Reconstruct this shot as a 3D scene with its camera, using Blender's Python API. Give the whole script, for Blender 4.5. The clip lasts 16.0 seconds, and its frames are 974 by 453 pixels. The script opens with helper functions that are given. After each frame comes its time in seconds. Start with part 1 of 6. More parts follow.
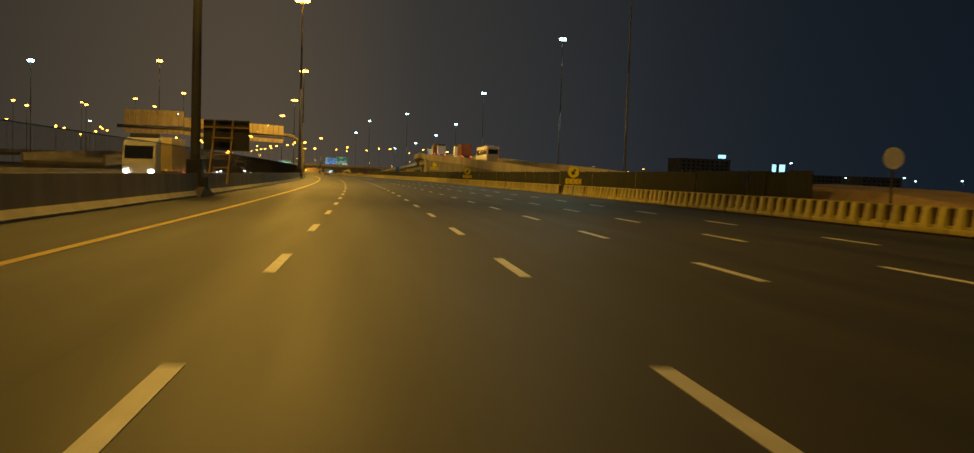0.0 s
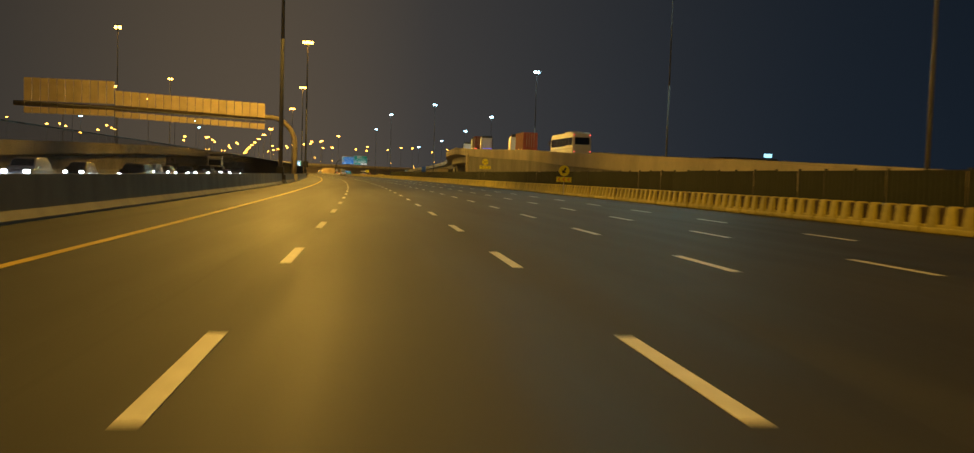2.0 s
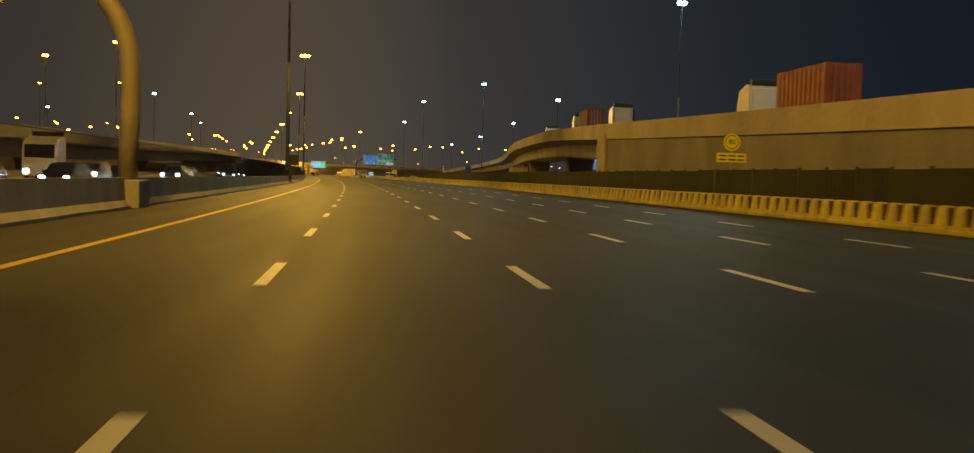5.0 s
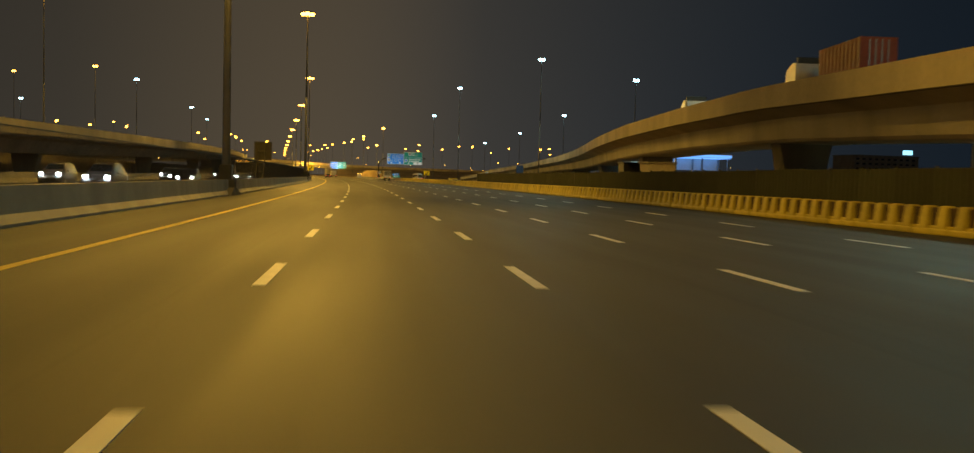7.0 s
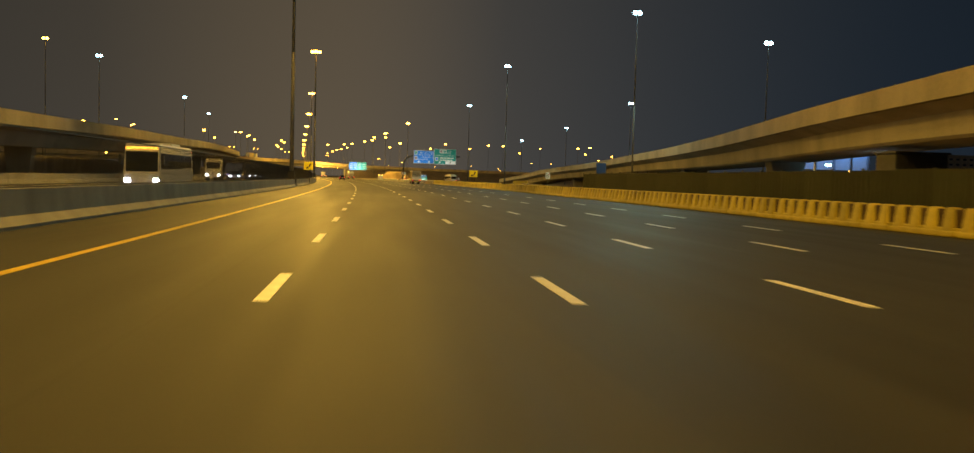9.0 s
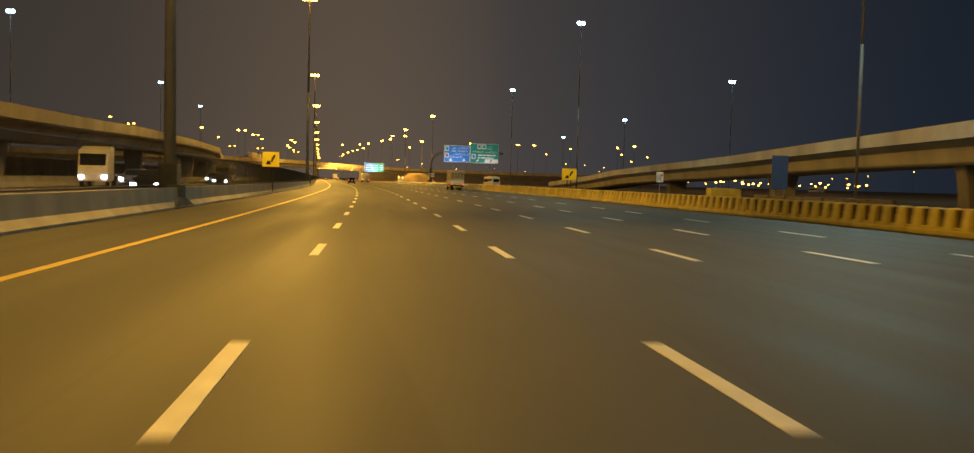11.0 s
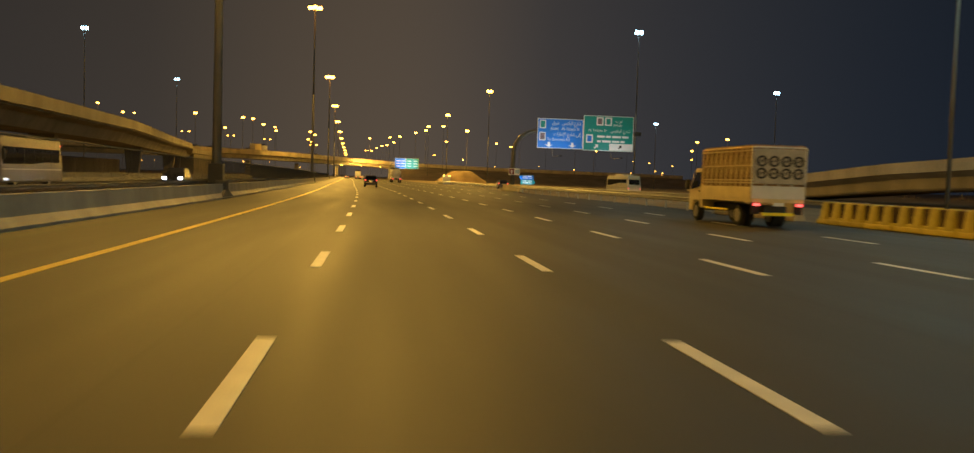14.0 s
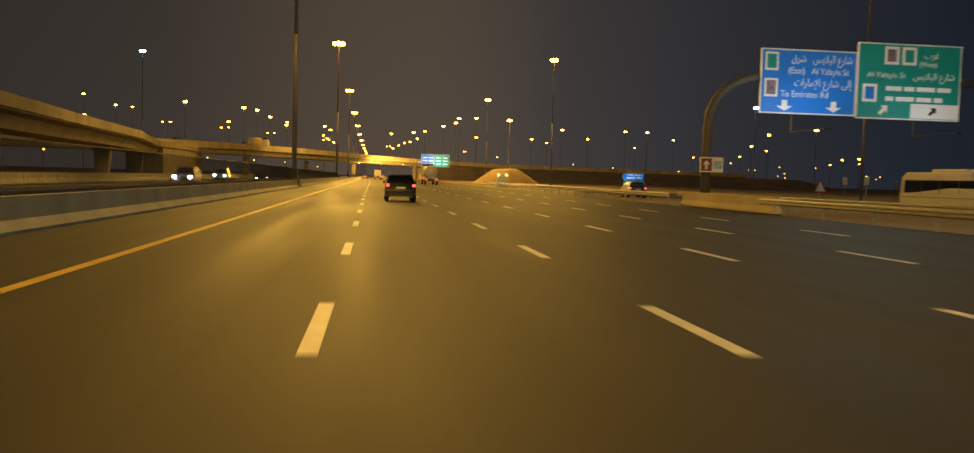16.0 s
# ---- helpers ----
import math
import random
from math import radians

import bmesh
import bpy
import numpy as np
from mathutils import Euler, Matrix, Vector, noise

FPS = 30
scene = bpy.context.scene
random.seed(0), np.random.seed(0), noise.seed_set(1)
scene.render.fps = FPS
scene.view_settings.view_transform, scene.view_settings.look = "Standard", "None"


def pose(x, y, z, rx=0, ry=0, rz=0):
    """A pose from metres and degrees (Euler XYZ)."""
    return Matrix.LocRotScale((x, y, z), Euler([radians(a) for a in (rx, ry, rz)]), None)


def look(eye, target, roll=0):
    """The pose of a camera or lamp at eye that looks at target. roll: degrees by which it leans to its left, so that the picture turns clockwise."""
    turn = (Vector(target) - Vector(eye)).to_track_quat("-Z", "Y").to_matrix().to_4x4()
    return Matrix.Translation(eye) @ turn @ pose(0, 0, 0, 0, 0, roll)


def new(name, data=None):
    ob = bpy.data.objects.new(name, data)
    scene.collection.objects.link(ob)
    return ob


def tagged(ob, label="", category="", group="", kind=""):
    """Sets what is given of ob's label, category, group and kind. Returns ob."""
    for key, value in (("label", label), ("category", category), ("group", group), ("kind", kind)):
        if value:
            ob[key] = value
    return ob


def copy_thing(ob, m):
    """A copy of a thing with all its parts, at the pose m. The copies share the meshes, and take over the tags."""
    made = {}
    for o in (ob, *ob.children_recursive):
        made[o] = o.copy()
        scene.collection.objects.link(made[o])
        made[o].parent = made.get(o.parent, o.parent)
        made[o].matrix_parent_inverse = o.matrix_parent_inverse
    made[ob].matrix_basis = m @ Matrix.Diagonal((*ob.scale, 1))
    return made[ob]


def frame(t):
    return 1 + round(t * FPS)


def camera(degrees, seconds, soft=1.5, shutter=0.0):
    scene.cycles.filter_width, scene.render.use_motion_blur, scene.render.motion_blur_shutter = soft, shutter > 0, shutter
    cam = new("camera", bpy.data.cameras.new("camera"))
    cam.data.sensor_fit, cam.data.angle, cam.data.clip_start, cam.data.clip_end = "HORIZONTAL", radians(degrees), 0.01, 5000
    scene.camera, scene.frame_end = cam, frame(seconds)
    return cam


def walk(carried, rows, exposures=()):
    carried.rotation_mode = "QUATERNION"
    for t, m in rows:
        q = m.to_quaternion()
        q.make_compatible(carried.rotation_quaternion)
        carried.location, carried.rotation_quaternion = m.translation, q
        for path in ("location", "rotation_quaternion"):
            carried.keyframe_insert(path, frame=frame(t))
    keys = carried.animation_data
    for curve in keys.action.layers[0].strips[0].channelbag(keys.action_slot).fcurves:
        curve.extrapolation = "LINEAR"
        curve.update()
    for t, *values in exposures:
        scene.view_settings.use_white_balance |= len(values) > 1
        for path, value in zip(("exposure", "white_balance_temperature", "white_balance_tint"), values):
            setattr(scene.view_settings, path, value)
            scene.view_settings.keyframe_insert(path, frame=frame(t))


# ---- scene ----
# ---- camera ----
cam = camera(57.17, 16.0, soft=1.35, shutter=0.25)
PATH = [
    (0.0, (1.397, 0.000, 1.432), (14.052, 99.043, -4.078), 1.918),
    (0.5, (1.354, 15.341, 1.432), (13.370, 114.464, -4.083), 1.858),
    (1.0, (1.216, 30.762, 1.432), (12.639, 129.953, -4.101), 1.836),
    (1.5, (1.001, 46.101, 1.432), (11.897, 145.352, -4.098), 1.842),
    (2.0, (0.669, 61.684, 1.432), (11.032, 160.993, -4.083), 1.834),
    (2.5, (0.234, 77.120, 1.432), (10.128, 176.477, -4.065), 1.837),
    (3.0, (-0.226, 92.455, 1.432), (9.259, 191.855, -4.032), 1.858),
    (3.5, (-0.752, 107.911, 1.432), (8.325, 207.344, -4.103), 1.834),
    (4.0, (-1.344, 123.424, 1.432), (7.284, 222.900, -4.054), 1.768),
    (4.5, (-2.012, 138.900, 1.432), (6.114, 238.417, -4.080), 1.699),
    (5.0, (-2.749, 154.305, 1.432), (4.820, 253.869, -4.026), 1.636),
    (5.5, (-3.571, 169.736, 1.432), (3.394, 269.349, -3.935), 1.584),
    (6.0, (-4.493, 185.296, 1.432), (1.829, 284.956, -3.860), 1.550),
    (6.5, (-5.534, 201.089, 1.432), (0.119, 300.788, -3.859), 1.541),
    (7.0, (-6.691, 217.095, 1.432), (-1.736, 316.828, -3.923), 1.554),
    (7.5, (-7.928, 232.912, 1.432), (-3.629, 332.684, -3.773), 1.566),
    (8.0, (-9.286, 248.908, 1.432), (-5.625, 348.707, -3.756), 1.575),
    (8.5, (-10.736, 265.064, 1.432), (-7.685, 364.882, -3.759), 1.579),
    (9.0, (-12.277, 281.230, 1.432), (-9.744, 381.060, -3.813), 1.565),
    (9.5, (-13.918, 297.757, 1.432), (-11.935, 397.600, -3.811), 1.560),
    (10.0, (-15.665, 314.690, 1.432), (-14.199, 414.544, -3.769), 1.536),
    (10.5, (-17.511, 331.867, 1.432), (-16.522, 431.731, -3.696), 1.497),
    (11.0, (-19.486, 349.122, 1.432), (-18.945, 448.994, -3.597), 1.447),
    (11.5, (-21.531, 366.297, 1.432), (-21.443, 466.176, -3.493), 1.391),
    (12.0, (-23.625, 383.442, 1.432), (-24.047, 483.314, -3.595), 1.354),
    (12.5, (-25.763, 400.565, 1.432), (-26.759, 500.433, -3.606), 1.411),
    (13.0, (-28.071, 417.691, 1.432), (-29.776, 517.547, -3.657), 1.570),
    (13.5, (-30.517, 434.887, 1.432), (-32.778, 534.730, -3.684), 1.755),
    (14.0, (-33.036, 451.825, 1.432), (-35.809, 551.650, -3.780), 1.783),
    (14.5, (-35.719, 468.962, 1.432), (-39.194, 568.772, -3.650), 1.624),
    (15.0, (-38.514, 486.073, 1.432), (-42.589, 585.850, -3.856), 1.522),
    (15.5, (-41.445, 503.348, 1.432), (-46.126, 603.097, -3.890), 1.521),
    (16.0, (-44.540, 520.774, 1.432), (-49.640, 620.499, -3.937), 1.552),
]
# the clip's camera stops down a little near its start and after the first ramp, and its white balance drifts
STOPS = ((0.0, -0.12, 6500, 3.0), (0.5, -0.08, 6250, 4.0), (1.0, -0.05, 6250, 5.0), (1.5, 0.0, 6250, 5.0), (2.5, 0.04, 6250, 5.0), (4.0, -0.02, 6250, 5.0), (5.2, -0.15, 6500, 2.0), (6.5, -0.28, 6500, -0.5), (7.0, -0.16, 6500, -0.5), (7.5, -0.02, 6500, -0.5), (8.5, 0.22, 6400, -0.5), (11.5, 0.22, 6400, 12.0), (12.5, 0.06, 6400, 9.0), (13.0, -0.06, 6250, 6.5), (13.5, -0.08, 6250, 4.0), (14.0, -0.03, 6250, 9.7), (15.0, 0.26, 6400, 16.0), (15.5, 0.12, 6400, 14.0), (16.0, -0.10, 6400, 12.0))
walk(cam, [(t, look(eye, target, roll)) for t, eye, target, roll in PATH], STOPS)

# ---- night sky and exposure ----
scene.view_settings.exposure = 0.0
world = bpy.data.worlds.new("night_sky")
scene.world = world
world.use_nodes = True
wn = world.node_tree.nodes
wl = world.node_tree.links
w_tc = wn.new("ShaderNodeTexCoord")
w_sep = wn.new("ShaderNodeSeparateXYZ")
# the glow of the town stands over the road ahead and fades towards the open desert in the east
w_ramp = wn.new("ShaderNodeValToRGB")
w_x = wn.new("ShaderNodeMapRange")
w_x.inputs["From Min"].default_value = -1.0
w_x.inputs["From Max"].default_value = 1.0
wl.new(w_tc.outputs["Generated"], w_sep.inputs[0])
wl.new(w_sep.outputs["X"], w_x.inputs["Value"])
wl.new(w_x.outputs[0], w_ramp.inputs[0])
w_ramp.color_ramp.interpolation = "B_SPLINE"
GLOW_STEPS = ((0.0, (0.012, 0.012, 0.014)), (0.31, (0.040, 0.034, 0.029)), (0.43, (0.112, 0.079, 0.050)), (0.52, (0.043, 0.041, 0.042)), (0.72, (0.0052, 0.0110, 0.0205)), (1.0, (0.0032, 0.0055, 0.0105)))
for k, (pos, col) in enumerate(GLOW_STEPS):
    el = w_ramp.color_ramp.elements[k] if k < 2 else w_ramp.color_ramp.elements.new(pos)
    el.position, el.color = pos, (*col, 1)
w_up = wn.new("ShaderNodeMapRange")
w_up.inputs["From Min"].default_value = 0.0
w_up.inputs["From Max"].default_value = 0.6
w_up.inputs["To Min"].default_value = 1.1
w_up.inputs["To Max"].default_value = 0.55
wl.new(w_sep.outputs["Z"], w_up.inputs["Value"])
wl.new(w_ramp.outputs[0], wn["Background"].inputs["Color"])
wl.new(w_up.outputs[0], wn["Background"].inputs["Strength"])

SODIUM = (1.0, 0.54, 0.075)
COOL = (0.70, 1.0, 0.86)
SODIUM_WATTS = 60000.0
COOL_WATTS = 17500.0


# ---- the line of the road: s metres along the lane line beside the camera's lane, d metres to its right ----
BEND_S = (0.0, 170.0, 340.0, 430.0, 500.0, 540.0, 580.0, 650.0, 900.0)
BEND_K = (0.3385, 0.3498, 0.2621, 0.3486, 0.3793, 0.3482, -0.1352, 0.0528, -0.0106)
ROAD_S = np.arange(-60.0, 1900.0, 1.0)
ROAD_TH = np.cumsum(np.interp(ROAD_S, BEND_S, BEND_K) / 1000.0)
ROAD_TH -= np.interp(0.0, ROAD_S, ROAD_TH)
ROAD_X = -np.cumsum(np.sin(ROAD_TH))
ROAD_X -= np.interp(0.0, ROAD_S, ROAD_X)
ROAD_Y = np.cumsum(np.cos(ROAD_TH))
ROAD_Y -= np.interp(0.0, ROAD_S, ROAD_Y)
LANE = 3.65


def turn(s):
    return float(np.interp(s, ROAD_S, ROAD_TH))


def at(s, d, z=0.0):
    a = turn(s)
    return Vector((float(np.interp(s, ROAD_S, ROAD_X)) + d * math.cos(a), float(np.interp(s, ROAD_S, ROAD_Y)) + d * math.sin(a), z))


def spot_on(s, d, z=0.0, yaw=0.0):
    """Pose of a thing on the road: its x to the right, its y along the road."""
    p = at(s, d, z)
    return pose(p.x, p.y, p.z, 0, 0, math.degrees(turn(s)) + yaw)


# ---- mesh helpers ----
def mesh_of(name, bm):
    me = bpy.data.meshes.new(name)
    bm.normal_update()
    bm.to_mesh(me)
    bm.free()
    return me


def part(name, bm, material, parent=None, label="", smooth=False):
    me = mesh_of(name, bm) if isinstance(bm, bmesh.types.BMesh) else bm
    if not me.materials:
        me.materials.append(material)
    if smooth:
        for f in me.polygons:
            f.use_smooth = True
    ob = new(name, me)
    if parent is not None:
        ob.parent = parent
    if label:
        tagged(ob, label)
    return ob


def thing(name, m, label, category, group="", kind=""):
    ob = new(name)
    ob.empty_display_size = 0.3
    ob.matrix_basis = m
    return tagged(ob, label, category, group, kind)


def box(bm, lo, hi, m=None, bevel=0.0):
    c = [(a + b) / 2 for a, b in zip(lo, hi)]
    r = bmesh.ops.create_cube(bm, size=1.0, matrix=Matrix.LocRotScale(c, None, [max(abs(b - a), 1e-4) for a, b in zip(lo, hi)]))
    vs = r["verts"]
    if bevel > 0:
        es = list({e for v in vs for e in v.link_edges})
        r = bmesh.ops.bevel(bm, geom=es, offset=bevel, segments=2, affect="EDGES", profile=0.6)
        vs = list({v for f in r["faces"] for v in f.verts} | {v for v in vs if v.is_valid})
    if m is not None:
        bmesh.ops.transform(bm, matrix=m, verts=vs)
    return vs


def boxes(*items, bevel=0.0):
    bm = bmesh.new()
    for lo, hi in items:
        box(bm, lo, hi, bevel=bevel)
    return bm


def rod(bm, a, b, r0, r1=None, n=10):
    a, b = Vector(a), Vector(b)
    w = b - a
    m = Matrix.Translation((a + b) / 2) @ w.to_track_quat("Z", "Y").to_matrix().to_4x4()
    bmesh.ops.create_cone(bm, cap_ends=True, segments=n, radius1=r0, radius2=r0 if r1 is None else r1, depth=w.length, matrix=m)


def pipe(bm, pts, r, n=10):
    """A bent tube through the points."""
    pts = [Vector(p) for p in pts]
    rings = []
    last = None
    for i, p in enumerate(pts):
        w = (pts[min(i + 1, len(pts) - 1)] - pts[max(i - 1, 0)]).normalized()
        q = w.to_track_quat("Z", "Y") if last is None else last.rotation_difference(w) @ q
        last = w
        rings.append([bm.verts.new(p + q @ Vector((r * math.cos(k * math.tau / n), r * math.sin(k * math.tau / n), 0))) for k in range(n)])
    for a, b in zip(rings, rings[1:]):
        for k in range(n):
            bm.faces.new((a[k], a[(k + 1) % n], b[(k + 1) % n], b[k]))
    bm.faces.new(rings[0][::-1])
    bm.faces.new(rings[-1])


def prism(bm, side, half, bevel=0.0, seg=2):
    """A body with the side outline (y, z) and the half width half(z)."""
    l = [bm.verts.new((-half(z), y, z)) for y, z in side]
    r = [bm.verts.new((half(z), y, z)) for y, z in side]
    fs = [bm.faces.new(l), bm.faces.new(r[::-1])]
    for i in range(len(side)):
        j = (i + 1) % len(side)
        fs.append(bm.faces.new((l[i], r[i], r[j], l[j])))
    bmesh.ops.recalc_face_normals(bm, faces=fs)
    if bevel > 0:
        es = list({e for f in fs for e in f.edges})
        bmesh.ops.bevel(bm, geom=es, offset=bevel, segments=seg, affect="EDGES", profile=0.6)


def sweep(outline, s0, s1, step=5.0, closed=True):
    """The outline (d, z), or a function of s that gives it, drawn along the road."""
    bm = bmesh.new()
    n = max(2, int(round((s1 - s0) / step)) + 1)
    rings = []
    for s in np.linspace(s0, s1, n):
        o = outline(float(s)) if callable(outline) else outline
        rings.append([bm.verts.new(at(float(s), d, z)) for d, z in o])
    k = len(rings[0])
    for a, b in zip(rings, rings[1:]):
        for i in range(k if closed else k - 1):
            j = (i + 1) % k
            bm.faces.new((a[i], a[j], b[j], b[i]))
    if closed:
        bm.faces.new(rings[0][::-1])
        bm.faces.new(rings[-1])
    bmesh.ops.recalc_face_normals(bm, faces=bm.faces)
    return bm


def strip(d0, d1, s0, s1, z=0.0, step=5.0):
    bm = bmesh.new()
    rows = []
    n = max(2, int(round((s1 - s0) / step)) + 1)
    for s in np.linspace(s0, s1, n):
        s = float(s)
        a = d0(s) if callable(d0) else d0
        b = d1(s) if callable(d1) else d1
        rows.append((bm.verts.new(at(s, a, z)), bm.verts.new(at(s, b, z)), (a, s), (b, s)))
    uv = bm.loops.layers.uv.new("road")
    for a, b in zip(rows, rows[1:]):
        f = bm.faces.new((a[0], a[1], b[1], b[0]))
        for lp, q in zip(f.loops, (a[2], a[3], b[3], b[2])):
            lp[uv].uv = q
    return bm


# ---- materials ----
def material(name, base, rough=0.7, metal=0.0, scale=3.0, vary=0.25, fine=60.0, bump=0.15, tint=None, spec=0.5, coat=0.0, per_piece=0.0, stretch=(1, 1, 1)):
    """Two scales of variation, a fine relief and, where asked, a change from piece to piece."""
    m = bpy.data.materials.new(name)
    m.use_nodes = True
    n, l = m.node_tree.nodes, m.node_tree.links
    b = n["Principled BSDF"]
    tc = n.new("ShaderNodeTexCoord")
    mp = n.new("ShaderNodeMapping")
    mp.inputs["Scale"].default_value = stretch
    l.new(tc.outputs["Object"], mp.inputs[0])
    big = n.new("ShaderNodeTexNoise")
    big.inputs["Scale"].default_value = scale
    big.inputs["Detail"].default_value = 5
    small = n.new("ShaderNodeTexNoise")
    small.inputs["Scale"].default_value = fine
    small.inputs["Detail"].default_value = 3
    l.new(mp.outputs[0], big.inputs["Vector"])
    l.new(mp.outputs[0], small.inputs["Vector"])
    mix = n.new("ShaderNodeMath")
    mix.operation = "MULTIPLY_ADD"
    mix.inputs[1].default_value = 0.65
    half = n.new("ShaderNodeMath")
    half.operation = "MULTIPLY"
    half.inputs[1].default_value = 0.35
    l.new(small.outputs[0], half.inputs[0])
    l.new(big.outputs[0], mix.inputs[0])
    l.new(half.outputs[0], mix.inputs[2])
    ramp = n.new("ShaderNodeValToRGB")
    ramp.color_ramp.elements[0].position = 0.32
    ramp.color_ramp.elements[1].position = 0.68
    t = tint or base
    ramp.color_ramp.elements[0].color = (*[max(0.0, c * (1 - vary)) for c in t], 1)
    ramp.color_ramp.elements[1].color = (*[min(1.0, c * (1 + vary)) for c in base], 1)
    l.new(mix.outputs[0], ramp.inputs[0])
    out = ramp.outputs[0]
    if per_piece:
        info = n.new("ShaderNodeObjectInfo")
        hsv = n.new("ShaderNodeHueSaturation")
        rng = n.new("ShaderNodeMapRange")
        rng.inputs["To Min"].default_value = 1 - per_piece
        rng.inputs["To Max"].default_value = 1 + per_piece
        l.new(info.outputs["Random"], rng.inputs["Value"])
        l.new(rng.outputs[0], hsv.inputs["Value"])
        l.new(out, hsv.inputs["Color"])
        out = hsv.outputs[0]
    l.new(out, b.inputs["Base Color"])
    b.inputs["Roughness"].default_value = rough
    b.inputs["Metallic"].default_value = metal
    b.inputs["Specular IOR Level"].default_value = spec
    b.inputs["Coat Weight"].default_value = coat
    if bump:
        bp = n.new("ShaderNodeBump")
        bp.inputs["Strength"].default_value = bump
        bp.inputs["Distance"].default_value = 0.01
        l.new(small.outputs[0], bp.inputs["Height"])
        l.new(bp.outputs[0], b.inputs["Normal"])
    return m


def glow(name, colour, strength):
    m = bpy.data.materials.new(name)
    m.use_nodes = True
    b = m.node_tree.nodes["Principled BSDF"]
    b.inputs["Base Color"].default_value = (*[min(0.8, c) for c in colour], 1)
    b.inputs["Emission Color"].default_value = (*colour, 1)
    b.inputs["Emission Strength"].default_value = strength
    b.inputs["Roughness"].default_value = 0.4
    return m


def asphalt(name, base, rough):
    """Worn asphalt in road coordinates: wheel tracks, paving joints, long stains, repaired patches and grit."""
    m = bpy.data.materials.new(name)
    m.use_nodes = True
    n, l = m.node_tree.nodes, m.node_tree.links
    b = n["Principled BSDF"]
    b.inputs["Specular IOR Level"].default_value = 0.35
    uv = n.new("ShaderNodeUVMap")
    uv.uv_map = "road"

    def mapped(sx, sy):
        mp = n.new("ShaderNodeMapping")
        mp.inputs["Scale"].default_value = (sx, sy, 1)
        l.new(uv.outputs[0], mp.inputs[0])
        return mp.outputs[0]

    def tex_noise(vec, scale, detail):
        t = n.new("ShaderNodeTexNoise")
        t.inputs["Scale"].default_value = scale
        t.inputs["Detail"].default_value = detail
        l.new(vec, t.inputs["Vector"])
        return t.outputs[0]

    def calc(op, a, c, d=None):
        q = n.new("ShaderNodeMath")
        q.operation = op
        for i, v in enumerate((a, c, d)):
            if v is None:
                continue
            if isinstance(v, (int, float)):
                q.inputs[i].default_value = v
            else:
                l.new(v, q.inputs[i])
        return q.outputs[0]

    stains = tex_noise(mapped(1.0, 0.06), 0.9, 6)
    blotch = tex_noise(mapped(1.0, 0.5), 0.22, 4)
    grit = tex_noise(mapped(1.0, 1.0), 55.0, 3)
    sep = n.new("ShaderNodeSeparateXYZ")
    l.new(uv.outputs[0], sep.inputs[0])
    track = calc("SINE", calc("MULTIPLY_ADD", sep.outputs["X"], 2 * math.tau / LANE, -1.57), 0.0)
    seam = calc("LESS_THAN", calc("ABSOLUTE", calc("SUBTRACT", calc("MODULO", calc("ADD", sep.outputs["X"], 40.35), 7.3), 3.0), 0.0), 0.035)
    brick = n.new("ShaderNodeTexVoronoi")
    brick.distance = "CHEBYCHEV"
    brick.inputs["Scale"].default_value = 1.0
    l.new(mapped(0.27, 0.022), brick.inputs["Vector"])
    patch = n.new("ShaderNodeSeparateColor")
    l.new(brick.outputs["Color"], patch.inputs[0])
    f = calc("MULTIPLY_ADD", calc("SUBTRACT", stains, 0.5), 1.1, 1.0)
    f = calc("MULTIPLY_ADD", calc("SUBTRACT", blotch, 0.5), 0.7, f)
    f = calc("MULTIPLY_ADD", calc("SUBTRACT", grit, 0.5), 0.5, f)
    f = calc("MULTIPLY_ADD", track, 0.05, f)
    f = calc("MULTIPLY_ADD", seam, -0.10, f)
    f = calc("MULTIPLY_ADD", calc("SUBTRACT", patch.outputs[0], 0.5), 0.22, f)
    mul = n.new("ShaderNodeVectorMath")
    mul.operation = "SCALE"
    mul.inputs[0].default_value = base
    l.new(f, mul.inputs["Scale"])
    l.new(mul.outputs[0], b.inputs["Base Color"])
    l.new(calc("MULTIPLY_ADD", calc("SUBTRACT", stains, 0.5), 0.35, rough), b.inputs["Roughness"])
    bp = n.new("ShaderNodeBump")
    bp.inputs["Strength"].default_value = 0.35
    bp.inputs["Distance"].default_value = 0.006
    l.new(grit, bp.inputs["Height"])
    l.new(bp.outputs[0], b.inputs["Normal"])
    return m


ASPHALT = asphalt("asphalt", (0.0355, 0.0345, 0.0325), 0.68)
ASPHALT_FAR = asphalt("old_asphalt", (0.034, 0.033, 0.031), 0.66)
DECK_ASPHALT = material("deck_asphalt", (0.05, 0.048, 0.045), 0.85, scale=0.3, vary=0.25, fine=30.0, bump=0.4)
PAINT_WHITE = material("road_paint_white", (0.72, 0.70, 0.66), 0.6, scale=2.5, vary=0.18, fine=50.0, bump=0.3, per_piece=0.12)
PAINT_YELLOW = material("road_paint_yellow", (0.60, 0.42, 0.03), 0.6, scale=1.2, vary=0.2, fine=40.0, bump=0.3)
SAND = material("sand", (0.25, 0.19, 0.12), 0.95, scale=0.08, vary=0.35, fine=4.0, bump=0.5)
